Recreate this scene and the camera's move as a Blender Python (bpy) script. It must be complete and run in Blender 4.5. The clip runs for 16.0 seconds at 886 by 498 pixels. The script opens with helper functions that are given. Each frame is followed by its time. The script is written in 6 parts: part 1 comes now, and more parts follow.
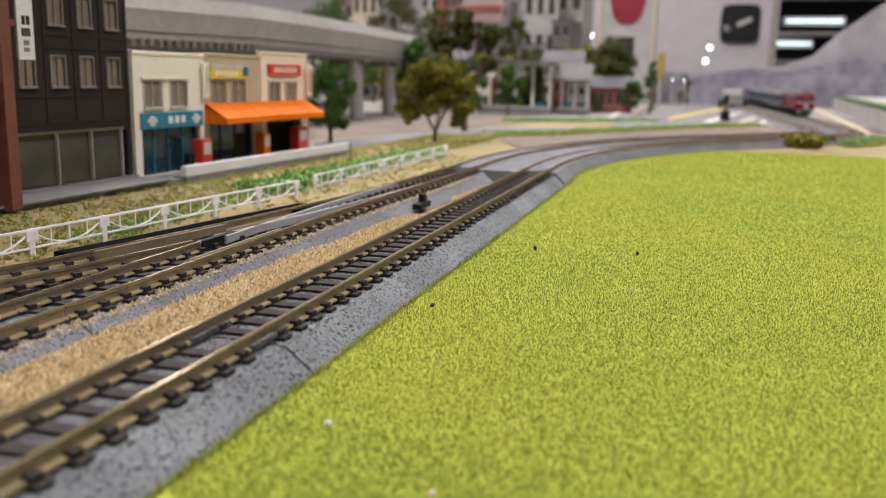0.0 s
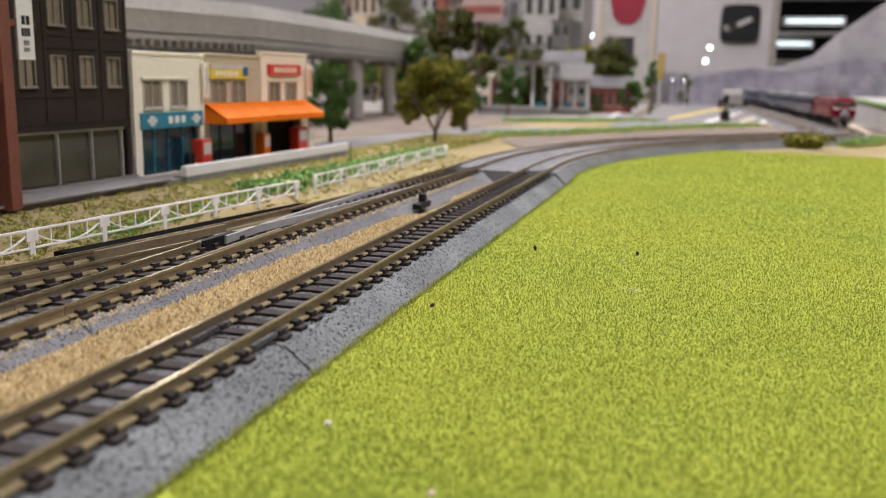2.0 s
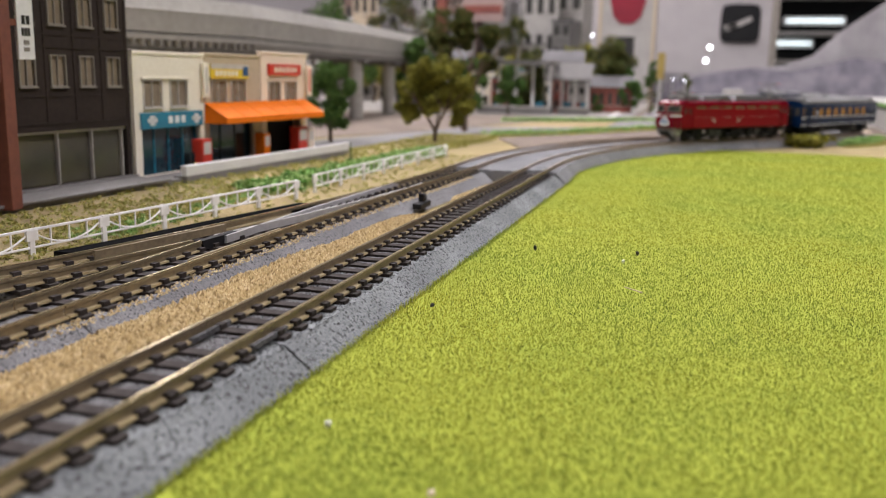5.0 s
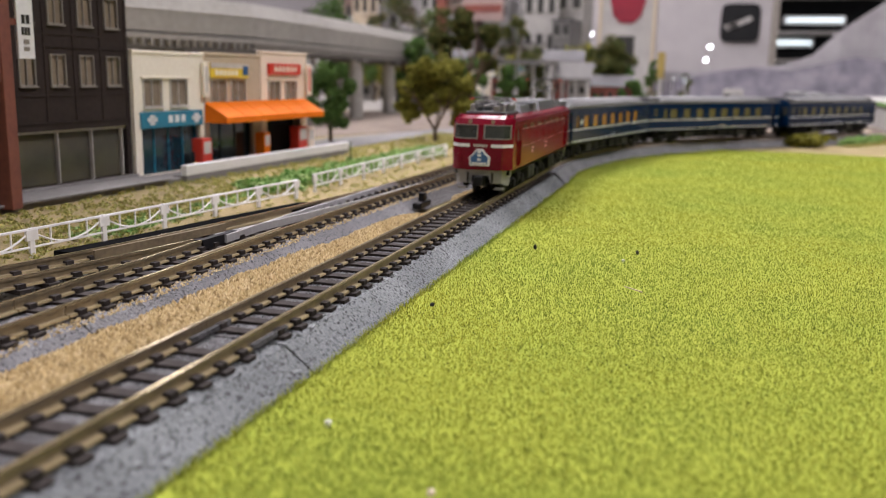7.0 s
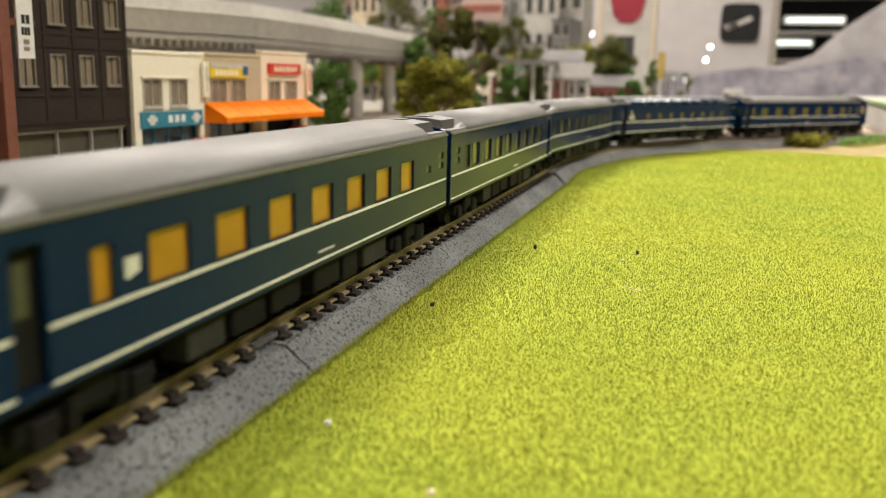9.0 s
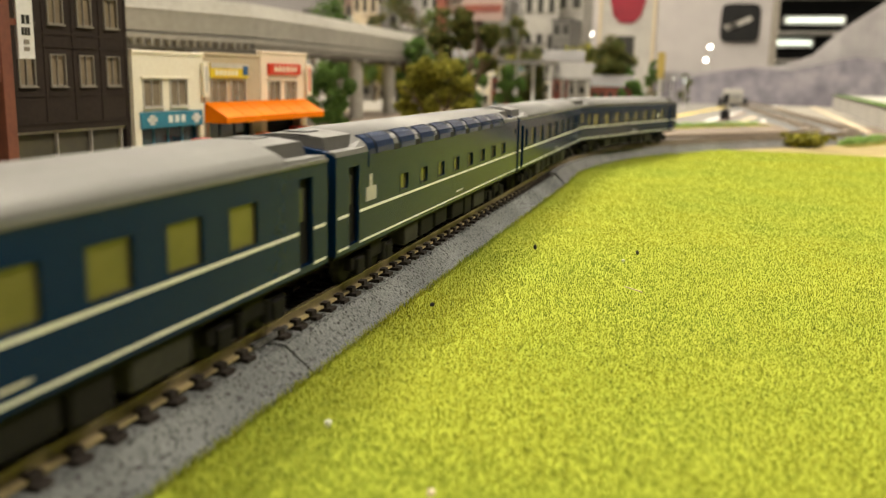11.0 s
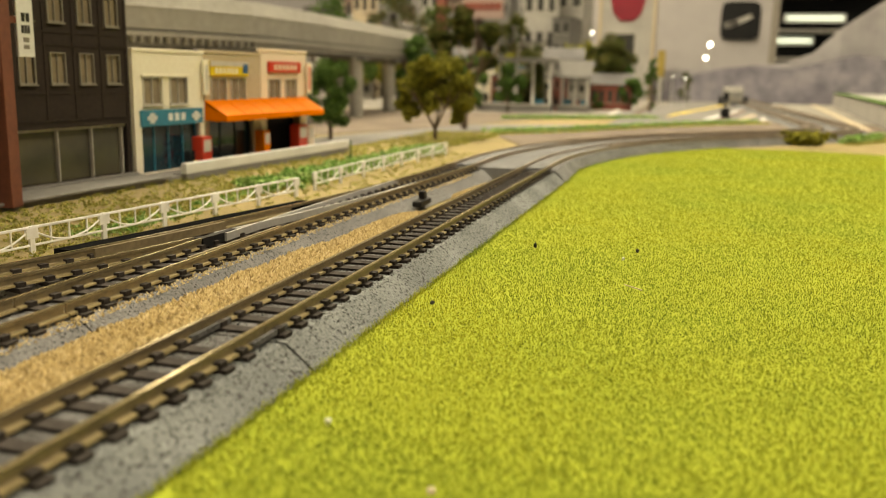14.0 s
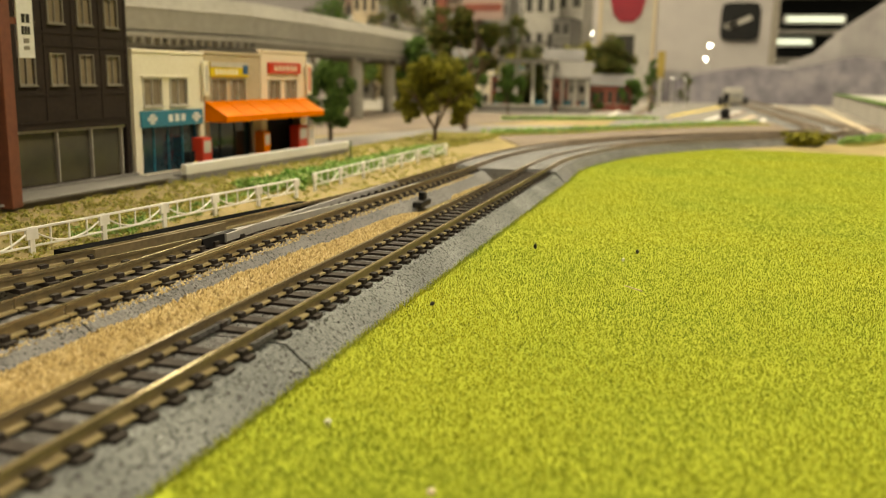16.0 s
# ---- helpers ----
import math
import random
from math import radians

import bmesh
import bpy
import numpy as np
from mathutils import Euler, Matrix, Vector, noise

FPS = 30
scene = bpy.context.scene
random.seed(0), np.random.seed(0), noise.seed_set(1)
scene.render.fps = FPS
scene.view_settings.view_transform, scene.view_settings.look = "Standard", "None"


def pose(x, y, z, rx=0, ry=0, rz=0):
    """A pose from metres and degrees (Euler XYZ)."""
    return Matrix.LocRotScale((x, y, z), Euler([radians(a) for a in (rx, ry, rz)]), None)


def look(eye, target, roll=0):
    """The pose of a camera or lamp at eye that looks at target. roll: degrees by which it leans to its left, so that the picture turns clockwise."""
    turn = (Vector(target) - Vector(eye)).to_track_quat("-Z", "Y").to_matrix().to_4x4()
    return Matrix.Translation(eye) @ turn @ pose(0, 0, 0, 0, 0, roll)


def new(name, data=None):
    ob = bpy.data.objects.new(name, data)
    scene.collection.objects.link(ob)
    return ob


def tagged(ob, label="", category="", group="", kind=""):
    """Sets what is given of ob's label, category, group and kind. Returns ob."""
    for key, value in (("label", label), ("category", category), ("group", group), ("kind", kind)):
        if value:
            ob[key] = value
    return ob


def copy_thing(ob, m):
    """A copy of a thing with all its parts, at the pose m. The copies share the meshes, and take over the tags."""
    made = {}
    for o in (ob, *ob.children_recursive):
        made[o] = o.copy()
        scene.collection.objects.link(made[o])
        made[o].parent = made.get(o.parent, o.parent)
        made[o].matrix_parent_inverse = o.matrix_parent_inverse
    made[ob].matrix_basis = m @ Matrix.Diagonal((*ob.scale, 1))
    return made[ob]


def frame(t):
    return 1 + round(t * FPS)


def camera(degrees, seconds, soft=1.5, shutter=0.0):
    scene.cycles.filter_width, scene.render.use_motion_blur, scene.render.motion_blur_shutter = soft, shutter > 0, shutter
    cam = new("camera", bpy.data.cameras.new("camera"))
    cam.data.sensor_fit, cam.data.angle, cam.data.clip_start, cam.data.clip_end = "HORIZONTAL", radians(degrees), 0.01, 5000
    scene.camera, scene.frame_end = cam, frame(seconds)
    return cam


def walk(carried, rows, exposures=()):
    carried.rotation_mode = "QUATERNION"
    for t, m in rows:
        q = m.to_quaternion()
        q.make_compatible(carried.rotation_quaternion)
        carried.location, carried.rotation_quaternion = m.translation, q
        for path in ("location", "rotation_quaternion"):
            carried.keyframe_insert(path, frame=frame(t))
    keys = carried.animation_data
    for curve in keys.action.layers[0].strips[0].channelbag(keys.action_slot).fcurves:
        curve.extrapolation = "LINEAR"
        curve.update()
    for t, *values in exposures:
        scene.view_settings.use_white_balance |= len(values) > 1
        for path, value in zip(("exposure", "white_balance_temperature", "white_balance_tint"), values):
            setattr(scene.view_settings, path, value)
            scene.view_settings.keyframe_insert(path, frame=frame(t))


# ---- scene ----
MM = 0.001
# ---- camera: a phone resting on the grass mat beside the near track ----
YAW, PITCH, ROLL = 0.28177, 0.19449, 1.195
EYE = Vector((0.0, -64.92, 36.81)) * MM


def aim(nod):
    """The camera's pose; nod: a small extra dip, in thousandths of a radian."""
    p = PITCH + nod * 0.001
    way = Vector((math.cos(YAW) * math.cos(p), math.sin(YAW) * math.cos(p), -math.sin(p)))
    return look(EYE, EYE + way, ROLL)


cam = camera(53.717, 16.0, soft=1.0, shutter=0.2)
cam.data.dof.use_dof = True
cam.data.dof.focus_distance = 0.185
cam.data.dof.aperture_fstop = 25.0
walk(cam, [(0, aim(0)), (4.0, aim(0)), (6.5, aim(0.9)), (9.0, aim(1.0)), (11.5, aim(0.9)), (12.5, aim(0.9)), (13.0, aim(1.5)),
           (13.4, aim(2.9)), (15.6, aim(3.2)), (15.9, aim(2.0)), (16.0, aim(2.0))],
     exposures=[(0, 0.02, 6250, 20), (7.4, 0.08, 6150, 23), (8.0, 0.2, 6000, 24), (8.6, 0.38, 5800, 23), (9.0, 0.48, 7200, 12), (11.3, 0.42, 7900, 8),
                (13.0, 0.38, 7950, 9), (13.6, 0.22, 8800, 8), (14.2, 0.08, 9800, 3), (16.0, 0.08, 9800, 3)])

# ---- light: fluorescent panels under the hall's ceiling ----
world = bpy.data.worlds.new("hall_air")
scene.world = world
world.use_nodes = True
world.node_tree.nodes["Background"].inputs[0].default_value = (0.9, 0.93, 1.0, 1)
world.node_tree.nodes["Background"].inputs[1].default_value = 0.05


def ceiling_lamp(x, y, power, sx=1.2, sy=0.5):
    data = bpy.data.lights.new("ceiling_lamp", "AREA")
    data.shape, data.size, data.size_y = "RECTANGLE", sx, sy
    data.energy, data.color = power, (1.0, 0.975, 0.93)
    ob = new("ceiling_lamp", data)
    ob.matrix_world = pose(x, y, 1.76)
    return ob


LAMPS = [(0.35, -1.2, 29), (0.35, 0.9, 40), (1.6, 0.35, 21), (2.9, 0.4, 6), (-1.5, -0.2, 3), (2.9, -1.4, 5), (3.95, 2.95, 14)]
for _x, _y, _p in LAMPS:
    ceiling_lamp(_x, _y, _p)

# ---- helpers for meshes, all in millimetres ----


def mpose(x, y, z, rx=0, ry=0, rz=0):
    return pose(x * MM, y * MM, z * MM, rx, ry, rz)


def mesh_of(name, bm, material):
    bmesh.ops.scale(bm, vec=(MM, MM, MM), verts=bm.verts)
    bmesh.ops.recalc_face_normals(bm, faces=bm.faces)
    me = bpy.data.meshes.new(name)
    bm.to_mesh(me)
    bm.free()
    me.materials.append(material)
    return me


def part(name, bm, material, parent=None, label="", smooth=False):
    """One mesh object from a bmesh in millimetres, under parent."""
    me = mesh_of(name, bm, material)
    if smooth:
        for f in me.polygons:
            f.use_smooth = True
    ob = new(name, me)
    ob.parent = parent
    if label:
        ob["label"] = label
    return ob


def raw(name, verts, faces, material, parent=None):
    """One mesh object from arrays in millimetres."""
    me = bpy.data.meshes.new(name)
    me.from_pydata((np.asarray(verts) * MM).tolist(), [], faces)
    me.materials.append(material)
    ob = new(name, me)
    ob.parent = parent
    return ob


def empty(name, m=None):
    ob = new(name)
    ob.empty_display_size = 0.01
    if m is not None:
        ob.matrix_basis = m
    return ob


def box(bm, x0, x1, y0, y1, z0, z1, bevel=0.0, m=None):
    vs = [bm.verts.new(p) for p in ((x0, y0, z0), (x1, y0, z0), (x1, y1, z0), (x0, y1, z0), (x0, y0, z1), (x1, y0, z1), (x1, y1, z1), (x0, y1, z1))]
    fs = [bm.faces.new([vs[i] for i in f]) for f in ((3, 2, 1, 0), (4, 5, 6, 7), (0, 1, 5, 4), (1, 2, 6, 5), (2, 3, 7, 6), (3, 0, 4, 7))]
    if bevel:
        es = {e for f in fs for e in f.edges}
        r = bmesh.ops.bevel(bm, geom=list(es), offset=bevel, segments=2, affect="EDGES", profile=0.5)
        vs = list({v for f in r["faces"] for v in f.verts} | {v for v in vs if v.is_valid})
    if m is not None:
        bmesh.ops.transform(bm, matrix=m, verts=[v for v in vs if v.is_valid])
    return bm


def B(*a, **k):
    return box(bmesh.new(), *a, **k)


def loft(bm, rings, closed=True, caps=True):
    """Skin between rings of equal length."""
    vr = [[bm.verts.new(p) for p in r] for r in rings]
    n = len(vr[0])
    for a, b in zip(vr, vr[1:]):
        for i in range(n if closed else n - 1):
            j = (i + 1) % n
            bm.faces.new((a[i], a[j], b[j], b[i]))
    if caps:
        bm.faces.new(vr[0][::-1])
        bm.faces.new(vr[-1])
    return bm


def cyl(bm, a, b, r0, r1=None, n=10):
    a, b = Vector(a), Vector(b)
    r1 = r0 if r1 is None else r1
    q = (b - a).to_track_quat("Z", "Y")
    ring = lambda c, r: [c + q @ Vector((r * math.cos(t), r * math.sin(t), 0)) for t in (2 * math.pi * i / n for i in range(n))]
    return loft(bm, [ring(a, r0), ring(b, r1)])


def slab(bm, outline, z0, z1):
    return loft(bm, [[(x, y, z0) for x, y in outline], [(x, y, z1) for x, y in outline]])


# ---- materials ----


def paint(name, a, b=None, rough=0.5, grain=400.0, big=40.0, bump=0.15, metal=0.0, depth=0.0002, spec=0.5, speck=None, coat=0.0):
    """Two tones mixed at two scales, uneven gloss and fine relief. speck: (colour, share, scale) of fine grains."""
    mat = bpy.data.materials.new(name)
    mat.use_nodes = True
    nt = mat.node_tree
    L = nt.links.new
    bsdf = nt.nodes["Principled BSDF"]
    tc = nt.nodes.new("ShaderNodeTexCoord")
    b = b or tuple(c * 0.78 for c in a)
    n1, n2 = nt.nodes.new("ShaderNodeTexNoise"), nt.nodes.new("ShaderNodeTexNoise")
    n1.inputs["Scale"].default_value, n2.inputs["Scale"].default_value = grain, big
    n1.inputs["Detail"].default_value, n2.inputs["Detail"].default_value = 4, 3
    for n in (n1, n2):
        L(tc.outputs["Object"], n.inputs["Vector"])
    mid = nt.nodes.new("ShaderNodeMath")
    mid.operation = "ADD"
    L(n1.outputs[0], mid.inputs[0]), L(n2.outputs[0], mid.inputs[1])
    ramp = nt.nodes.new("ShaderNodeMapRange")
    ramp.inputs[1].default_value, ramp.inputs[2].default_value = 0.75, 1.25
    L(mid.outputs[0], ramp.inputs[0])
    mix = nt.nodes.new("ShaderNodeMix")
    mix.data_type = "RGBA"
    mix.inputs[6].default_value, mix.inputs[7].default_value = (*a, 1), (*b, 1)
    L(ramp.outputs[0], mix.inputs[0])
    out = mix.outputs[2]
    if speck:
        vo = nt.nodes.new("ShaderNodeTexVoronoi")
        vo.inputs["Scale"].default_value = speck[2]
        L(tc.outputs["Object"], vo.inputs["Vector"])
        wn = nt.nodes.new("ShaderNodeSeparateColor")
        L(vo.outputs["Color"], wn.inputs[0])
        cmp_ = nt.nodes.new("ShaderNodeMath")
        cmp_.operation = "LESS_THAN"
        cmp_.inputs[1].default_value = speck[1]
        L(wn.outputs[0], cmp_.inputs[0])
        m2 = nt.nodes.new("ShaderNodeMix")
        m2.data_type = "RGBA"
        m2.inputs[7].default_value = (*speck[0], 1)
        L(cmp_.outputs[0], m2.inputs[0]), L(out, m2.inputs[6])
        out = m2.outputs[2]
    L(out, bsdf.inputs["Base Color"])
    rr = nt.nodes.new("ShaderNodeMapRange")
    rr.inputs[3].default_value, rr.inputs[4].default_value = max(rough - 0.08, 0.02), min(rough + 0.12, 1)
    L(n2.outputs[0], rr.inputs[0]), L(rr.outputs[0], bsdf.inputs["Roughness"])
    bsdf.inputs["Metallic"].default_value = metal
    bsdf.inputs["Specular IOR Level"].default_value = spec
    bsdf.inputs["Coat Weight"].default_value = coat
    if bump:
        bp = nt.nodes.new("ShaderNodeBump")
        bp.inputs["Strength"].default_value, bp.inputs["Distance"].default_value = bump, depth
        L(n1.outputs[0], bp.inputs["Height"]), L(bp.outputs[0], bsdf.inputs["Normal"])
    return mat


def glow(name, colour, strength):
    mat = bpy.data.materials.new(name)
    mat.use_nodes = True
    bsdf = mat.node_tree.nodes["Principled BSDF"]
    bsdf.inputs["Emission Color"].default_value = (*colour, 1)
    bsdf.inputs["Emission Strength"].default_value = strength
    return mat


def island_tint(mat, colours):
    """Leaves, blades and grains differ in colour piece by piece."""
    nt = mat.node_tree
    geo = nt.nodes.new("ShaderNodeNewGeometry")
    ramp = nt.nodes.new("ShaderNodeValToRGB")
    el = ramp.color_ramp.elements
    while len(el) < len(colours):
        el.new(0.5)
    for i, c in enumerate(colours):
        el[i].position, el[i].color = i / (len(colours) - 1), (*c, 1)
    nt.links.new(geo.outputs["Random Per Island"], ramp.inputs[0])
    nt.links.new(ramp.outputs[0], nt.nodes["Principled BSDF"].inputs["Base Color"])
    return mat


def lawn(mat, colours):
    """Fibres: shades per fibre, broad yellow and green patches, and the even shading of a dense pile."""
    island_tint(mat, colours)
    nt = mat.node_tree
    bsdf = nt.nodes["Principled BSDF"]
    shade = bsdf.inputs["Base Color"].links[0].from_socket
    tc, big = nt.nodes.new("ShaderNodeTexCoord"), nt.nodes.new("ShaderNodeTexNoise")
    big.inputs["Scale"].default_value, big.inputs["Detail"].default_value = 38, 5
    nt.links.new(tc.outputs["Object"], big.inputs["Vector"])
    ramp = nt.nodes.new("ShaderNodeValToRGB")
    for e, (p, c) in zip(ramp.color_ramp.elements, ((0.34, (0.70, 0.87, 0.95)), (0.66, (1.14, 1.03, 0.9)))):
        e.position, e.color = p, (*c, 1)
    wide, half = nt.nodes.new("ShaderNodeTexNoise"), nt.nodes.new("ShaderNodeMix")
    wide.inputs["Scale"].default_value, wide.inputs["Detail"].default_value = 11, 2
    half.data_type = "FLOAT"
    half.inputs[0].default_value = 0.5
    nt.links.new(tc.outputs["Object"], wide.inputs["Vector"])
    nt.links.new(big.outputs[0], half.inputs[2]), nt.links.new(wide.outputs[0], half.inputs[3])
    nt.links.new(half.outputs[0], ramp.inputs[0])
    mul = nt.nodes.new("ShaderNodeMix")
    mul.data_type, mul.blend_type = "RGBA", "MULTIPLY"
    mul.inputs[0].default_value = 1.0
    nt.links.new(shade, mul.inputs[6]), nt.links.new(ramp.outputs[0], mul.inputs[7]), nt.links.new(mul.outputs[2], bsdf.inputs["Base Color"])
    geo, add, nrm = nt.nodes.new("ShaderNodeNewGeometry"), nt.nodes.new("ShaderNodeVectorMath"), nt.nodes.new("ShaderNodeVectorMath")
    add.inputs[1].default_value = (0, 0, 1.3)
    nrm.operation = "NORMALIZE"
    nt.links.new(geo.outputs["Normal"], add.inputs[0]), nt.links.new(add.outputs[0], nrm.inputs[0]), nt.links.new(nrm.outputs[0], bsdf.inputs["Normal"])
    thin, blend = nt.nodes.new("ShaderNodeBsdfTranslucent"), nt.nodes.new("ShaderNodeMixShader")
    blend.inputs[0].default_value = 0.42
    nt.links.new(mul.outputs[2], thin.inputs["Color"])
    nt.links.new(bsdf.outputs[0], blend.inputs[1]), nt.links.new(thin.outputs[0], blend.inputs[2])
    nt.links.new(blend.outputs[0], nt.nodes["Material Output"].inputs["Surface"])
    return mat


def glass(name, tint, rough=0.08):
    mat = paint(name, tint, rough=rough, bump=0.0, spec=0.6)
    return mat


M_GRASS = paint("grass_mat", (0.24, 0.29, 0.033), (0.285, 0.32, 0.04), 0.9, 900, 25, 0.15, depth=0.0003, spec=0.1)
M_BLADE = lawn(paint("grass_fibre", (0.4, 0.45, 0.03), rough=0.75, bump=0, spec=0.15),
                      [(0.03, 0.05, 0.010), (0.18, 0.225, 0.026), (0.24, 0.29, 0.033), (0.26, 0.305, 0.035), (0.275, 0.32, 0.037), (0.285, 0.325, 0.039), (0.305, 0.335, 0.044), (0.37, 0.375, 0.07)])
# No dark shades: the softened shadow contrast of distance is put into the colour.
M_BLADE2 = lawn(paint("distance_paled_fibre", (0.4, 0.45, 0.03), rough=0.75, bump=0, spec=0.15),
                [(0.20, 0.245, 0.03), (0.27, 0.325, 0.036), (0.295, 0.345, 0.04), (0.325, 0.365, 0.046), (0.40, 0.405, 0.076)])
M_BED = paint("roadbed_plastic", (0.242, 0.258, 0.258), (0.142, 0.152, 0.154), 0.85, 1800, 60, 1.0, depth=0.0009, spec=0.2, speck=((0.045, 0.045, 0.047), 0.13, 2700))
M_BED2 = paint("roadbed_plastic_pale", (0.24, 0.241, 0.246), (0.15, 0.151, 0.157), 0.85, 1800, 60, 1.0, depth=0.0009, spec=0.2, speck=((0.05, 0.05, 0.052), 0.1, 3300))
M_RAIL = paint("rail_steel", (0.27, 0.212, 0.125), (0.175, 0.135, 0.082), 0.42, 900, 80, 0.15, metal=0.35)
M_HEAD = paint("rail_head", (0.64, 0.53, 0.30), (0.48, 0.39, 0.22), 0.2, 1200, 50, 0.08, metal=0.85)
M_FOOT = paint("rail_foot", (0.43, 0.345, 0.19), (0.33, 0.26, 0.14), 0.45, 900, 60, 0.1, metal=0.3)
M_TIE = paint("tie_plastic", (0.045, 0.037, 0.033), (0.022, 0.018, 0.016), 0.7, 1200, 90, 0.4, spec=0.15)
M_TIEBED = paint("tie_bed", (0.15, 0.148, 0.15), (0.06, 0.058, 0.058), 0.85, 900, 110, 1.0, depth=0.0009, spec=0.15, speck=((0.03, 0.028, 0.027), 0.12, 2600))
M_SAND = island_tint(paint("sand_grain", (0.5, 0.3, 0.1), rough=0.9, bump=0), [(0.23, 0.165, 0.075), (0.44, 0.335, 0.165), (0.52, 0.41, 0.215), (0.64, 0.53, 0.32)])
M_SANDBED = paint("sand_bed", (0.42, 0.31, 0.15), (0.30, 0.22, 0.11), 0.95, 1500, 80, 1.0, depth=0.0008, spec=0.1)
M_EARTH = paint("scenic_earth", (0.33, 0.255, 0.135), (0.22, 0.185, 0.09), 0.95, 700, 18, 0.8, depth=0.001, spec=0.1)
M_BALLAST = paint("brown_ballast", (0.21, 0.17, 0.135), (0.14, 0.115, 0.095), 0.9, 700, 30, 0.8, depth=0.001, spec=0.1)
M_FARGROUND = paint("far_ground", (0.27, 0.25, 0.215), (0.17, 0.155, 0.14), 0.9, 120, 9, 0.3)
M_TUFT = island_tint(paint("tuft", (0.3, 0.4, 0.1), rough=0.9, bump=0, spec=0.1), [(0.22, 0.20, 0.05), (0.26, 0.29, 0.07), (0.44, 0.42, 0.13), (0.42, 0.33, 0.13)])
M_TUFT2 = island_tint(paint("bright_tuft", (0.3, 0.6, 0.1), rough=0.9, bump=0, spec=0.1), [(0.08, 0.20, 0.045), (0.18, 0.35, 0.09), (0.30, 0.45, 0.15), (0.44, 0.51, 0.24)])
M_LEAF = island_tint(paint("leaf_foam", (0.1, 0.1, 0.02), rough=0.9, bump=0, spec=0.1), [(0.04, 0.043, 0.008), (0.125, 0.125, 0.022), (0.23, 0.22, 0.036), (0.36, 0.335, 0.06)])
M_LEAF2 = island_tint(paint("dark_leaf_foam", (0.05, 0.07, 0.02), rough=0.9, bump=0, spec=0.1), [(0.018, 0.028, 0.008), (0.05, 0.07, 0.018), (0.09, 0.10, 0.03), (0.16, 0.13, 0.04)])
M_LEAF3 = island_tint(paint("green_leaf_foam", (0.05, 0.09, 0.02), rough=0.9, bump=0, spec=0.1), [(0.02, 0.045, 0.012), (0.05, 0.10, 0.025), (0.08, 0.15, 0.035), (0.12, 0.19, 0.05)])
M_BARK = paint("bark", (0.11, 0.075, 0.045), (0.06, 0.04, 0.025), 0.9, 900, 90, 0.8)
M_WHITE = paint("white_plastic", (0.74, 0.74, 0.73), (0.64, 0.64, 0.62), 0.45, 700, 60, 0.1)
M_CREAM = paint("cream_wall", (0.82, 0.77, 0.64), (0.75, 0.69, 0.56), 0.7, 500, 30, 0.25)
M_BEIGE = paint("beige_wall", (0.50, 0.41, 0.29), (0.42, 0.34, 0.24), 0.75, 500, 30, 0.3)
M_PEACH = paint("peach_wall", (0.80, 0.68, 0.54), (0.73, 0.61, 0.48), 0.7, 500, 30, 0.25)
M_DARK = paint("brown_brick_wall", (0.035, 0.025, 0.021), (0.022, 0.016, 0.014), 0.65, 600, 40, 0.3, spec=0.2)
M_RUST = paint("red_brown_steel", (0.20, 0.065, 0.04), (0.14, 0.045, 0.03), 0.5, 500, 40, 0.2)
M_GLASSD = glass("dark_window", (0.05, 0.05, 0.045), 0.12)
M_GLASSB = glass("curtained_window", (0.26, 0.21, 0.15), 0.15)
M_GLASST = glass("teal_shopfront", (0.010, 0.035, 0.050), 0.1)
M_GLASSG = paint("shopfront_glass", (0.10, 0.088, 0.05), (0.05, 0.045, 0.035), 0.12, 60, 25, 0.0)
M_DFRAME = paint("dull_frame", (0.24, 0.215, 0.18), rough=0.5)
M_FRAME = paint("pale_frame", (0.55, 0.52, 0.47), rough=0.5)
M_TEAL = paint("teal_sign", (0.015, 0.20, 0.30), (0.012, 0.16, 0.25), 0.4)
M_ORANGE = paint("orange_awning", (0.78, 0.185, 0.006), (0.70, 0.155, 0.005), 0.65, 500, 40, 0.15, spec=0.12)
M_RED = paint("red_plastic", (0.62, 0.045, 0.02), (0.52, 0.035, 0.018), 0.4)
M_YELLOW = paint("yellow_sign", (0.75, 0.55, 0.03), (0.65, 0.46, 0.03), 0.5)
M_DULLYELLOW = paint("faded_yellow", (0.34, 0.25, 0.06), (0.26, 0.19, 0.05), 0.6)
M_PAVE = paint("pavement_slab", (0.215, 0.205, 0.195), (0.16, 0.152, 0.145), 0.8, 600, 40, 0.4)
M_CONC = paint("viaduct_concrete", (0.315, 0.30, 0.268), (0.245, 0.232, 0.21), 0.8, 200, 14, 0.3)
# Viaduct concrete darkened: shade under the deck is put into the colour.
M_CONCD = paint("dark_and_shaded_concrete", (0.14, 0.135, 0.125), (0.10, 0.095, 0.09), 0.85, 200, 14, 0.3)
M_HOUSE = paint("house_grey", (0.40, 0.38, 0.35), (0.30, 0.29, 0.27), 0.7, 200, 20, 0.2)
M_ROOF = paint("roof_tile", (0.085, 0.08, 0.08), (0.055, 0.052, 0.052), 0.7, 300, 30, 0.4)
M_BRICK = paint("brick_red_wall", (0.26, 0.075, 0.05), (0.18, 0.05, 0.04), 0.75, 300, 30, 0.3)
# For the unseen right wall, kept dark so the train's sides reflect little.
M_DARKWALL = paint("dark_reflection_wall", (0.035, 0.035, 0.04), (0.02, 0.02, 0.024), 0.9, 30, 4, 0.2)
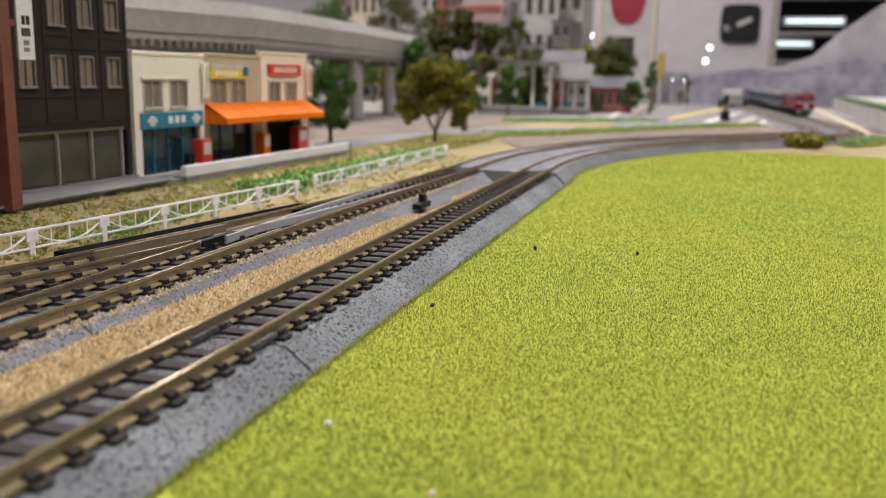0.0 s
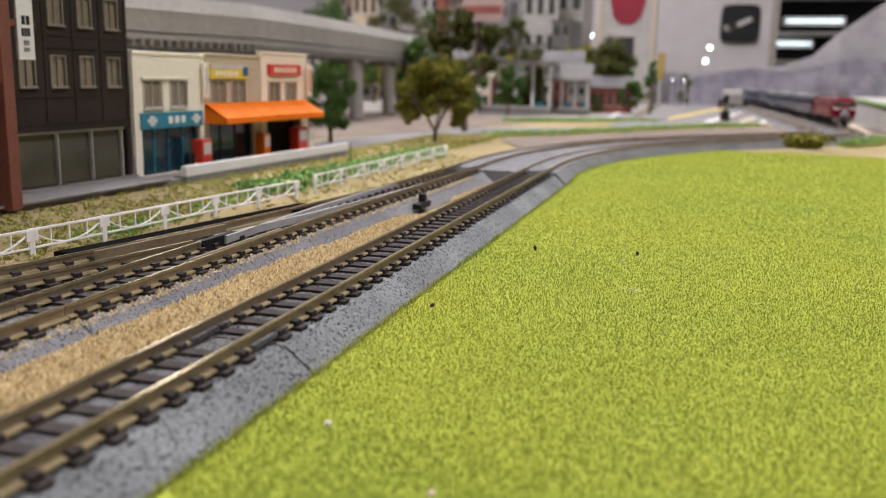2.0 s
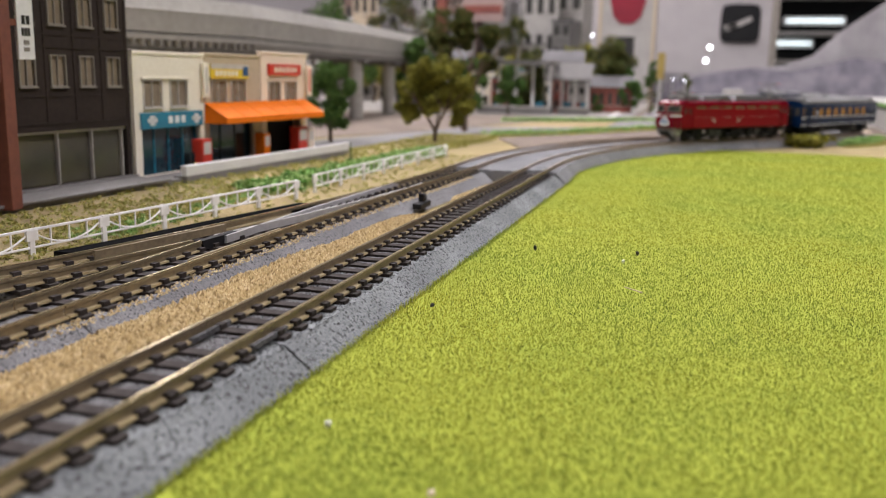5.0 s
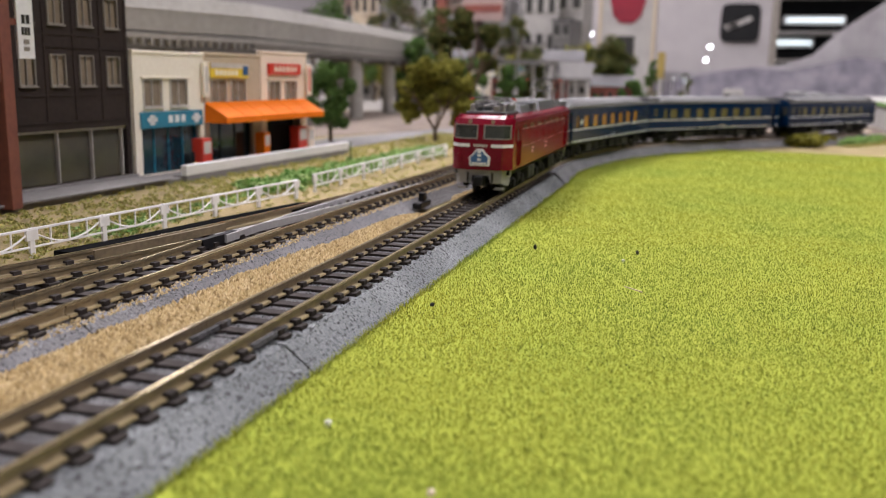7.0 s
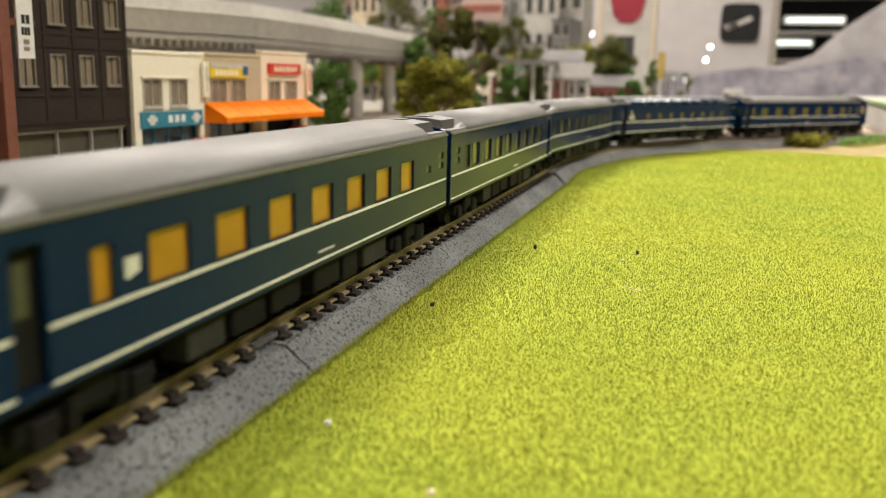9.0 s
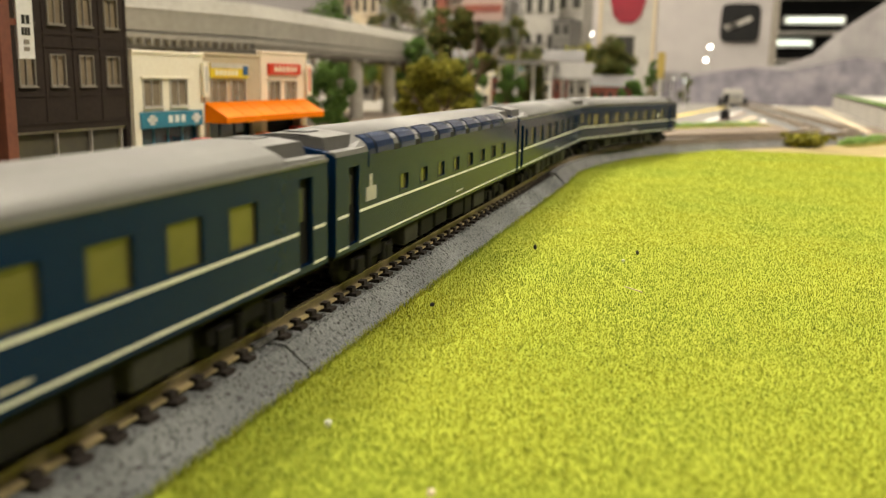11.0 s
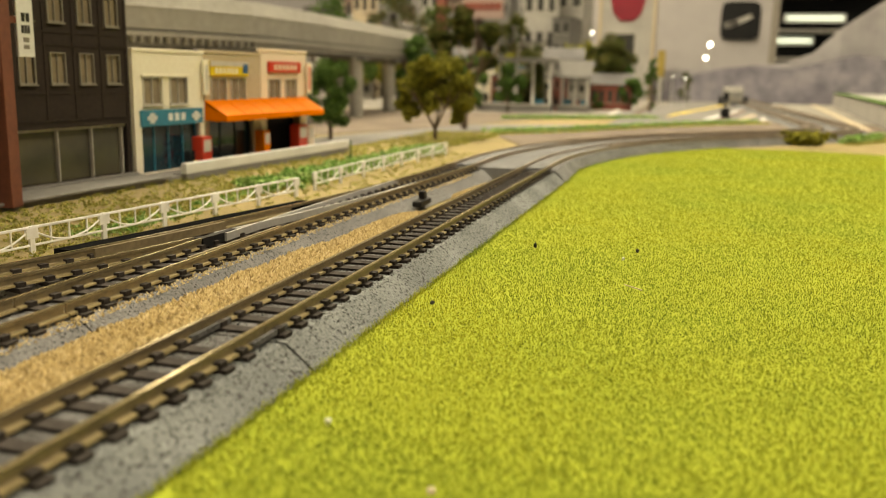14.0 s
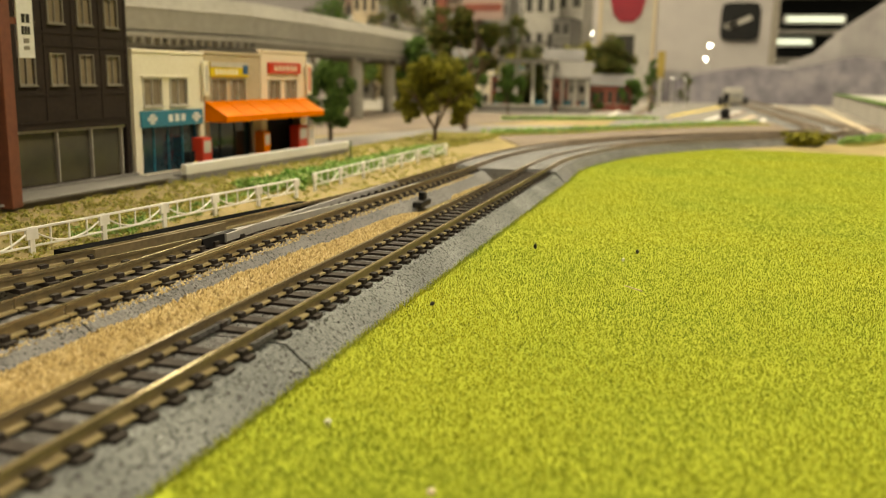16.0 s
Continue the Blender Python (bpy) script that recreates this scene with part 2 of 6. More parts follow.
M_WALLP = paint("hall_wall", (0.39, 0.365, 0.36), (0.34, 0.32, 0.315), 0.8, 20, 1.5, 0.05)
M_CEIL = paint("hall_ceiling", (0.62, 0.62, 0.62), (0.56, 0.56, 0.56), 0.9, 20, 2, 0.05)
M_FLOOR = paint("hall_floor", (0.22, 0.21, 0.20), (0.16, 0.155, 0.15), 0.5, 30, 2, 0.05)
M_BLACK = paint("black_plastic", (0.008, 0.008, 0.009), (0.014, 0.014, 0.014), 0.5, 900, 60, 0.1, spec=0.15)
M_MOUNT = paint("mountain_print", (0.40, 0.382, 0.39), (0.31, 0.295, 0.305), 0.85, 40, 7, 0.1)
M_MOUNT2 = paint("foothill_print", (0.285, 0.268, 0.30), (0.14, 0.13, 0.165), 0.85, 45, 16, 0.1)
M_LOCO = paint("loco_red", (0.155, 0.003, 0.014), (0.13, 0.0025, 0.011), 0.16, 900, 40, 0.02, spec=0.25)
# Same red for the sides, with warm light off the grass mixed in.
M_LOCOS = paint("loco_red_grass_lit", (0.175, 0.006, 0.009), (0.155, 0.005, 0.0075), 0.2, 900, 40, 0.03, spec=0.08)
M_GREY = paint("roof_grey", (0.08, 0.082, 0.083), (0.062, 0.064, 0.065), 0.5, 700, 40, 0.15)
# Roof unit grey, darkened further for the shade on the unit's sides.
M_UNITSHADE = paint("shaded_louvre_grey", (0.05, 0.048, 0.044), (0.035, 0.034, 0.032), 0.6, 900, 60, 0.3)
M_SKIRT = paint("skirt_grey", (0.27, 0.262, 0.24), (0.22, 0.213, 0.2), 0.5, 700, 40, 0.1)
M_SILVER = paint("coach_roof_silver", (0.12, 0.119, 0.116), (0.10, 0.099, 0.097), 0.5, 900, 30, 0.06, spec=0.45)
M_BLUE = paint("coach_blue", (0.001, 0.0145, 0.050), (0.0009, 0.012, 0.043), 0.14, 900, 40, 0.02, spec=0.14)
# Dark glass in itself; the grass it reflects is put into the colour.
M_OLIVE = paint("grass_reflection_window", (0.12, 0.106, 0.037), (0.09, 0.081, 0.029), 0.18, 300, 60, 0.0, coat=0.4)
# Amber stands for the lighting inside the first coach.
M_AMBER = paint("amber_lit_window", (0.40, 0.18, 0.014), (0.33, 0.145, 0.012), 0.18, 300, 60, 0.0, coat=0.4)
M_STRIPE = paint("ivory_stripe", (0.72, 0.72, 0.66), (0.64, 0.64, 0.58), 0.4)
M_UNDER = paint("underframe", (0.010, 0.010, 0.010), (0.016, 0.015, 0.014), 0.6, 900, 80, 0.3, spec=0.05)
M_UNDER2 = paint("underframe_box", (0.045, 0.044, 0.038), (0.03, 0.029, 0.026), 0.6, 900, 80, 0.3, spec=0.05)
M_PANTO = paint("pantograph_grey", (0.17, 0.165, 0.15), (0.11, 0.105, 0.1), 0.5, 900, 80, 0.1, metal=0.6)
M_METAL = paint("bare_metal", (0.62, 0.61, 0.60), (0.50, 0.49, 0.48), 0.35, 900, 80, 0.1, metal=0.5)
M_SKYPANE = paint("skylight_pane", (0.006, 0.022, 0.065), (0.005, 0.017, 0.05), 0.2, 200, 260, 0.0, spec=0.25, coat=0.15)
# Pale reflection at the end of each skylight, put into the colour.
M_PANEGLINT = paint("skylight_reflection", (0.24, 0.24, 0.24), (0.05, 0.06, 0.08), 0.08, 300, 420, 0.0, coat=0.8)
M_NAVY = paint("headmark_blue", (0.03, 0.11, 0.26), (0.025, 0.09, 0.21), 0.35)
M_CLEAR = paint("cab_window", (0.045, 0.05, 0.04), (0.02, 0.022, 0.018), 0.06, 300, 60, 0.0, coat=0.5)
M_TIE2 = paint("brown_tie", (0.20, 0.165, 0.135), (0.14, 0.115, 0.095), 0.7, 900, 60, 0.3)
M_RAIL2 = paint("dull_rail", (0.30, 0.24, 0.18), (0.21, 0.165, 0.125), 0.5, 900, 60, 0.2, metal=0.4)
M_TOWN = paint("town_grey", (0.24, 0.235, 0.23), (0.15, 0.148, 0.146), 0.75, 60, 9, 0.2)
M_TOWN2 = paint("town_pale", (0.31, 0.295, 0.27), (0.20, 0.19, 0.175), 0.75, 60, 9, 0.2)
M_TOWN3 = paint("town_brown", (0.17, 0.11, 0.085), (0.11, 0.075, 0.06), 0.75, 60, 9, 0.2)
M_ROAD = paint("model_asphalt", (0.19, 0.18, 0.17), (0.13, 0.125, 0.12), 0.85, 300, 20, 0.3)
M_PINK = paint("faded_pink", (0.40, 0.28, 0.25), (0.32, 0.23, 0.21), 0.7)
M_PIT = paint("matt_black_cover", (0.006, 0.006, 0.006), (0.009, 0.009, 0.009), 0.95, 900, 60, 0.1, spec=0.0)
M_DEEPRED = paint("deep_red_panel", (0.24, 0.010, 0.026), (0.19, 0.008, 0.02), 0.5)
M_TUBE = glow("tube_light", (0.85, 1.0, 0.96), 1.5)
M_SPOT = glow("lamp_bulb", (0.9, 0.97, 1.0), 18.0)
M_PANEL = glow("lamp_panel", (1.0, 0.98, 0.94), 6.0)

# ---- the railway's plan: straight, a right-hand bend, an opposite bend, straight (s runs away from the camera) ----
X0, R1, A1, MIDL, R2, A2 = 382.0, 380.0, 0.689, 80.0, 225.0, 0.729
S1 = X0 + R1 * A1
S2 = S1 + MIDL
S3 = S2 + R2 * A2
GROUND = -6.6


def along(s, off=0.0):
    """Point of the plan at length s, off millimetres to the left, and the heading."""
    if s < X0:
        x, y, h = s, 0.0, 0.0
    elif s < S1:
        h = -(s - X0) / R1
        x, y = X0 - R1 * math.sin(h), R1 * math.cos(h) - R1
    else:
        x, y, h = X0 + R1 * math.sin(A1), R1 * math.cos(A1) - R1, -A1
        d = min(s, S2) - S1
        x, y = x + d * math.cos(h), y + d * math.sin(h)
        if s > S2:
            cx, cy = x + R2 * math.sin(A1), y + R2 * math.cos(A1)
            h = -A1 + min((s - S2) / R2, A2)
            x, y = cx + R2 * math.sin(h), cy - R2 * math.cos(h)
            d = max(s - S3, 0.0)
            x, y = x + d * math.cos(h), y + d * math.sin(h)
    return x - off * math.sin(h), y + off * math.cos(h), h


def off_two(s):
    """Distance of the second track from the first."""
    k = min(max((s - 190.0) / 170.0, 0.0), 1.0)
    return 34.8 - 4.3 * k * k * (3 - 2 * k)


def off_branch(s):
    """The turnout's curved leg leaves the second track towards the camera."""
    d = 298.0 - s
    if d <= 0:
        return off_two(s)
    k = min(d, 186.0)
    return off_two(s) + 718.0 - math.sqrt(718.0 ** 2 - k * k) + max(d - 186.0, 0) * 0.268


def sweep(bm, profile, s0, s1, line=lambda s: 0.0, step=6.0, caps=True):
    n = max(2, int(abs(s1 - s0) / step) + 1)
    rings = []
    for i in range(n):
        s = s0 + (s1 - s0) * i / (n - 1)
        rings.append([(*along(s, line(s) + o)[:2], z) for o, z in profile])
    return loft(bm, rings, caps=caps)


ZERO = lambda s: 0.0


def rail(parent, s0, s1, line, side, dull=False):
    o = side * 4.9
    web = [(o - 0.34, -0.12), (o + 0.34, -0.12), (o + 0.34, -0.6), (o + 0.14, -0.75), (o + 0.14, -1.6), (o + 0.34, -1.75), (o - 0.34, -1.75), (o - 0.14, -1.6), (o - 0.14, -0.75), (o - 0.34, -0.6)]
    r = part("rail", sweep(bmesh.new(), web, s0, s1, line, 8), M_RAIL2 if dull else M_RAIL, parent)
    part("rail_head", sweep(bmesh.new(), [(o - 0.37, -0.12), (o + 0.37, -0.12), (o + 0.33, 0.0), (o - 0.33, 0.0)], s0, s1, line, 8), M_RAIL2 if dull else M_HEAD, r, "polished brass-coloured railhead")
    part("rail_foot", sweep(bmesh.new(), [(o - 1.05, -2.1), (o + 1.05, -2.1), (o + 1.0, -1.72), (o - 1.0, -1.72)], s0, s1, line, 8), M_RAIL2 if dull else M_FOOT, r, "pale brass rail foot")
    return r


def tie_mesh():
    bm = bmesh.new()
    box(bm, -1.2, 1.2, -7.4, 7.4, -3.0, -2.12)
    for y in (-4.9, 4.9):
        for k in (-1, 1):
            box(bm, -0.85, 0.85, y + k * 0.95 - 0.6, y + k * 0.95 + 0.6, -2.12, -1.25)
    return mesh_of("tie", bm, M_TIE)


TIE = None


def ties(parent, s0, s1, line, each=True, pitch=5.75):
    global TIE
    TIE = TIE or tie_mesh()
    n = int((s1 - s0) / pitch)
    rows = [(s0 + pitch * (i + 0.5)) for i in range(n)]
    if each:
        for s in rows:
            x, y, h = along(s, line(s))
            d = math.atan((line(s + 1) - line(s - 1)) / 2)
            ob = new("tie", TIE)
            ob.parent, ob.matrix_basis = parent, mpose(x, y, random.uniform(-0.03, 0.03), 0, 0, math.degrees(h + d) + random.uniform(-0.5, 0.5))
    else:
        bm = bmesh.new()
        for s in rows:
            x, y, h = along(s, line(s))
            box(bm, -1.1, 1.1, -7.9, 7.9, -3.0, -1.7, m=Matrix.Translation((x, y, 0)) @ Matrix.Rotation(h, 4, "Z"))
        tagged(part("tie_row", bm, M_TIE2, parent), kind="stuff")


def bed(parent, s0, s1, line, mat, wl=12.5, wr=13.4, name="roadbed"):
    return part(name, sweep(bmesh.new(), [(-wr, -6.9), (-8.3, -2.75), (8.3, -2.75), (wl, -6.7)], s0 + 0.35, s1 - 0.35, line, 6), mat, parent)


def track(name, label, s0, s1, line, mat, each=True):
    t = empty(name)
    bed(t, s0, s1, line, mat)
    part("tie_bed", sweep(bmesh.new(), [(-3.9, -2.9), (3.9, -2.9), (3.9, -2.6), (-3.9, -2.6)], s0 + 0.3, s1 - 0.3, line, 8), M_TIEBED, t)
    for k in (-1, 1):
        rail(t, s0 + 0.15, s1 - 0.15, line, k)
    ties(t, s0, s1, line, each)
    return tagged(t, label, "track", "model track")


def joiners(parent, s):
    for k in (-1, 1):
        bm = bmesh.new()
        for o in (-1, 1):
            sweep(bm, [(k * 4.9 + o * 0.85 - 0.35, -2.2), (k * 4.9 + o * 0.85 + 0.35, -2.2), (k * 4.9 + o * 0.85 + 0.35, -1.35), (k * 4.9 + o * 0.85 - 0.35, -1.35)], s - 5.5, s + 5.5, ZERO)
        part("rail_joiner", bm, M_TIEBED, parent, "grey plastic rail joiner")


# ---- ground and baseboard ----
tagged(part("ground", B(-900, 1010, -700, 900, -30, -7.0), M_EARTH), "sandy scenic ground cover on the layout board", "ground", kind="structure")
tagged(part("baseboard", B(1010, 2700, -900, 1100, -30, -7.2), M_FARGROUND), "pale grey-brown far part of the layout board", "ground", kind="structure")

near = track("straight_track", "grey-ballasted straight model track, brass rails", -140, 112.7, ZERO, M_BED)
main = track("straight_track", "grey-ballasted straight model track, dark plastic ties", 112.7, 361, ZERO, M_BED)
joiners(main, 112.7)
joiners(main, 361)

# the turnout and the straight before it
lead = track("straight_track", "straight model track on dusty blue-grey roadbed", -60, 112, off_two, M_BED2)
branch_lead = track("siding_track", "siding track with brown rails behind the turnout", -60, 111, off_branch, M_BED2)
turnout = empty("turnout")
tagged(turnout, "railway turnout with silver point blades and black frog", "track", "model track")
part("roadbed", sweep(bmesh.new(), [(-12.5, -6.7), (-8.3, -2.75), (8.3, -2.75), (12.5, -6.7)], 112.3, 360.8, off_two, 6), M_BED2, turnout)
part("branch_roadbed", sweep(bmesh.new(), [(-3, -6.7), (-3, -2.79), (8.3, -2.79), (12.5, -6.7)], 111.4, 290, off_branch, 6), M_BED2, turnout)
part("tie_bed", sweep(bmesh.new(), [(-3.9, -2.9), (3.9, -2.9), (3.9, -2.62), (-3.9, -2.62)], 113, 360, off_two, 8), M_TIEBED, turnout)
rail(turnout, 112.3, 360.5, off_two, -1)
rail(turnout, 112.3, 168.0, off_two, 1)
rail(turnout, 298.0, 360.5, off_two, 1)
rail(turnout, 111.5, 168.0, off_branch, -1)
rail(turnout, 111.5, 298.0, off_branch, 1)
ties(turnout, 112, 361, off_two)
ties(turnout, 112, 190, off_branch)
part("frog", sweep(bmesh.new(), [(-1.2, -2.1), (1.2, -2.1), (0.8, -0.05), (-0.8, -0.05)], 168, 182, lambda s: off_two(s) + 4.6 + (182 - s) * 0.04, 3), M_BLACK, turnout, "black plastic frog")
part("closure_plate", sweep(bmesh.new(), [(-0.6, -2.3), (7.0, -2.3), (7.0, -0.9), (-0.6, -0.9)], 150, 236, lambda s: off_branch(s) + 6.4 - max(s - 200, 0) * 0.05, 5), M_PIT, turnout, "black plastic cover plate")
part("point_blade", sweep(bmesh.new(), [(-0.3, -1.9), (0.3, -1.9), (0.25, -0.1), (-0.25, -0.1)], 176, 292, lambda s: off_two(s) + 4.9 - 1.6 * (292 - s) / 116, 6), M_METAL, turnout, "silver point blade")
part("point_blade", sweep(bmesh.new(), [(-0.3, -1.9), (0.3, -1.9), (0.25, -0.1), (-0.25, -0.1)], 176, 292, lambda s: off_branch(s) - 4.9 + 0.6, 6), M_METAL, turnout, "silver point blade")
part("guard_rail", sweep(bmesh.new(), [(-0.3, -2.0), (0.3, -2.0), (0.3, -0.1), (-0.3, -0.1)], 150, 190, lambda s: off_two(s) - 3.4, 6), M_RAIL, turnout)
part("guard_rail", sweep(bmesh.new(), [(-0.3, -2.0), (0.3, -2.0), (0.3, -0.1), (-0.3, -0.1)], 150, 190, lambda s: off_branch(s) + 3.4, 6), M_RAIL, turnout)
bm = bmesh.new()
box(bm, 263, 274, 18.8, 21.8, -5.2, -3.2, 0.4)
box(bm, 268, 271, 19.4, 21.4, -3.2, -0.6, 0.3)
part("switch_lever", bm, M_BLACK, turnout, "black plastic switch lever")

# double-track bend on one pale concrete plate
bend = empty("double_track_bend")
tagged(bend, "double-track bend on a pale grey concrete plate", "track", "model track")
def bend_foot(s):
    """How far the plate's foot reaches towards the mat."""
    k = min(max((s - 361.0) / 70.0, 0.0), 1.0)
    return -13.4 + 3.0 * k * k * (3 - 2 * k)


rings = []
for _i in range(52):
    _s = 361.3 + 398.7 * _i / 51
    _f = bend_foot(_s)
    rings.append([(*along(_s, o)[:2], z) for o, z in ((_f, -6.9), (_f * 0.4 - 2.9, -1.7), (38.4, -1.7), (43.0, -6.7))])
part("plate", loft(bmesh.new(), rings), M_BED2, bend)
for _line in (ZERO, off_two):
    part("tie_bed", sweep(bmesh.new(), [(-4.2, -2.8), (4.2, -2.8), (4.2, -1.0), (-4.2, -1.0)], 362, 500, _line, 10), M_BED2, bend)
    part("brown_tie_bed", sweep(bmesh.new(), [(-6.6, -2.8), (6.6, -2.8), (6.0, -1.2), (-6.0, -1.2)], 500, 760, _line, 10), M_BALLAST, bend, "brown ballast round the rails")
    for _k in (-1, 1):
        rail(bend, 361.3, 760, _line, _k, True)
    ties(bend, 560, 760, _line, each=False)
far = empty("far_track")
tagged(far, "model track running off behind the bend", "track", "model track")
for _line in (ZERO, off_two):
    bed(far, 760.5, 2100, _line, M_BED2)
    for _k in (-1, 1):
        rail(far, 760.5, 2100, _line, _k, True)
    ties(far, 761, 1400, _line, each=False)

field = [(636, 80), (692, 40), (801, -18), (876, -66), (950, -122), (1005, -150), (1005, -240), (800, -222)] + [along(s, 6)[:2] for s in range(760, 430, -20)]
tagged(part("ballast_field", slab(bmesh.new(), field, -7.05, -6.2), M_BALLAST), "brown-grey ballast spread outside the bend", "gravel", kind="structure")

# ---- grass mat with short upright fibres ----
edge = [along(s, bend_foot(s) + 0.45)[:2] for s in np.linspace(-150, 596, 240)]
mat_outline = [(float(x), float(y) - 0.35 * noise.noise((x * 0.09, 1, 0)) - 0.2) for x, y in edge] + [(606, -72), (596, -88), (600, -121), (596, -145), (592, -168), (580, -220), (560, -330), (520, -520), (-150, -520)]
tagged(part("grass_mat", slab(bmesh.new(), mat_outline, -7.0, -6.62), M_GRASS), "bright yellow-green flocked grass mat", "grass", kind="structure")


def inside(px, py, poly):
    ok = np.zeros(len(px), bool)
    j = len(poly) - 1
    for i in range(len(poly)):
        (xi, yi), (xj, yj) = poly[i], poly[j]
        if yi != yj:
            ok ^= ((yi > py) != (yj > py)) & (px < (xj - xi) * (py - yi) / (yj - yi) + xi)
        j = i
    return ok


def fibres(n, r0, r1):
    """Fibres round the spot beside the track, thinning out and coloured paler with distance."""
    r = r0 + (r1 - r0) * np.random.uniform(0, 1, n) ** 1.25
    a = np.random.uniform(-0.42, 0.86, n) - 0.26
    px, py = r * np.cos(a), -64.9 + r * np.sin(a)
    k = inside(px, py, mat_outline)
    px, py, r = px[k], py[k], r[k]
    n = len(px)
    t = np.random.uniform(0, 2 * np.pi, n)
    w = (0.06 + 0.00022 * r) * np.random.uniform(0.6, 1.3, n)
    h = 0.5 * np.random.uniform(0.4, 1.3, n)
    lx, ly = np.random.normal(0, 0.2, n) * h, np.random.normal(0, 0.2, n) * h
    z = np.full(n, -6.64)
    v = np.empty((n, 3, 3))
    v[:, 0] = np.stack([px - w * np.cos(t), py - w * np.sin(t), z], 1)
    v[:, 1] = np.stack([px + w * np.cos(t), py + w * np.sin(t), z], 1)
    v[:, 2] = np.stack([px + lx, py + ly, z + h], 1)
    # Share of paler fibres grows with distance from the camera, like haze.
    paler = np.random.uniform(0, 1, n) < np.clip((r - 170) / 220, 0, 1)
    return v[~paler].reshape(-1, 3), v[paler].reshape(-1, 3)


def border_fibres(n):
    """Longer fibres leaning over the roadbed's edge."""
    s = 40 + 520 * np.random.uniform(0, 1, n) ** 1.6
    q = np.array([along(float(a), bend_foot(float(a)) + 0.1 - abs(random.gauss(0, 0.45)) + 0.35) for a in s])
    w, h, t = np.full(n, 0.09), np.random.uniform(0.5, 1.7, n), np.random.uniform(0, 6.28, n)
    v = np.empty((n, 3, 3))
    v[:, 0] = np.stack([q[:, 0] - w * np.cos(t), q[:, 1] - w * np.sin(t), np.full(n, -6.8)], 1)
    v[:, 1] = np.stack([q[:, 0] + w * np.cos(t), q[:, 1] + w * np.sin(t), np.full(n, -6.8)], 1)
    v[:, 2] = np.stack([q[:, 0] + np.random.normal(0, 0.35, n), q[:, 1] + np.random.normal(0.15, 0.35, n), -6.8 + h], 1)
    return v.reshape(-1, 3)


def triangle_stuff(name, v, material):
    me = bpy.data.meshes.new(name)
    n = len(v) // 3
    me.vertices.add(len(v))
    me.vertices.foreach_set("co", (v * MM).ravel())
    me.loops.add(len(v))
    me.loops.foreach_set("vertex_index", np.arange(len(v), dtype=np.int32))
    me.polygons.add(n)
    me.polygons.foreach_set("loop_start", np.arange(0, 3 * n, 3, dtype=np.int32))
    me.update(calc_edges=True)
    me.materials.append(material)
    return new(name, me)


near_fibres, pale_fibres = fibres(980000, 50, 640)
tagged(triangle_stuff("grass_fibres", np.concatenate([near_fibres, border_fibres(7000)]), M_BLADE),
       "short stiff yellow-green flock fibres of the mat", "grass", kind="stuff")
tagged(triangle_stuff("grass_fibres", pale_fibres, M_BLADE2), "short yellow-green flock fibres paled with distance", "grass", kind="stuff")


def grains(name, label, spots, size, material, category="gravel"):
    """Loose grains as small uneven pyramids."""
    n = len(spots)
    spots = np.asarray(spots)
    base = np.array([(1, 0, -0.5), (-0.5, 0.87, -0.5), (-0.5, -0.87, -0.5), (0.1, 0.1, 0.9)])
    sc = size * np.random.uniform(0.5, 1.3, (n, 1, 1))
    a = np.random.uniform(0, 6.28, n)
    c, s = np.cos(a)[:, None], np.sin(a)[:, None]
    q = base[None] + np.random.normal(0, 0.15, (n, 4, 3))
    q = np.stack([q[:, :, 0] * c - q[:, :, 1] * s, q[:, :, 0] * s + q[:, :, 1] * c, q[:, :, 2]], 2) * sc + spots[:, None, :]
    f = [[4 * i + j for j in t] for i in range(n) for t in ((0, 1, 3), (1, 2, 3), (2, 0, 3))]
    return tagged(raw(name, q.reshape(-1, 3), f, material), label, category, kind="stuff")


# sand heaped between the tracks
def sand_edge(x):
    return float(np.interp(x, [40, 96, 129, 164, 185, 206, 225, 243, 247, 270, 291, 309, 338], [24.5, 24.5, 24.3, 23.8, 22.6, 20.5, 21, 19, 13, 11, 16, 14.5, 11.5]))


def sand_top(x, y):
    e = sand_edge(x)
    k = (y - 7.2) / max(e - 7.2, 0.1)
    return -3.3 - 1.2 * k * k - (2.0 if k > 1 else 0) + 0.45 * noise.noise((x * 0.12, y * 0.2, 0))


bm = bmesh.new()
nx, ny = 90, 9
grid = []
for i in range(nx):
    x = -20 + 358 * i / (nx - 1)
    e = sand_edge(x) + 0.8 * noise.noise((x * 0.15, 3, 0))
    grid.append([bm.verts.new((x, 7.2 + (e - 7.2) * j / (ny - 1), sand_top(x, 7.2 + (e - 7.2) * j / (ny - 1)) - (1.8 if j == ny - 1 else 0))) for j in range(ny)])
for i in range(nx - 1):
    for j in range(ny - 1):
        bm.faces.new((grid[i][j], grid[i + 1][j], grid[i + 1][j + 1], grid[i][j + 1]))
tagged(part("sand_strip", bm, M_SANDBED, smooth=True), "strip of loose tan sand between two tracks", "sand", kind="structure")
spots = []
while len(spots) < 22000:
    x = 40 + 298 * random.random() ** 1.4
    y = random.uniform(7.0, sand_edge(x) + random.gauss(0.2, 0.9))
    spots.append((x, y, sand_top(x, y) + 0.12))
grains("sand_grains", "coarse tan sand grains between the tracks", spots, 0.58, M_SAND, "sand")
spots = []
for _ in range(4200):
    x = random.uniform(60, 340)
    y = off_two(x) + random.choice((-1, 1)) * random.uniform(5.6, 9.5)
    spots.append((x, y, -2.55 + random.uniform(-0.1, 0.1)))
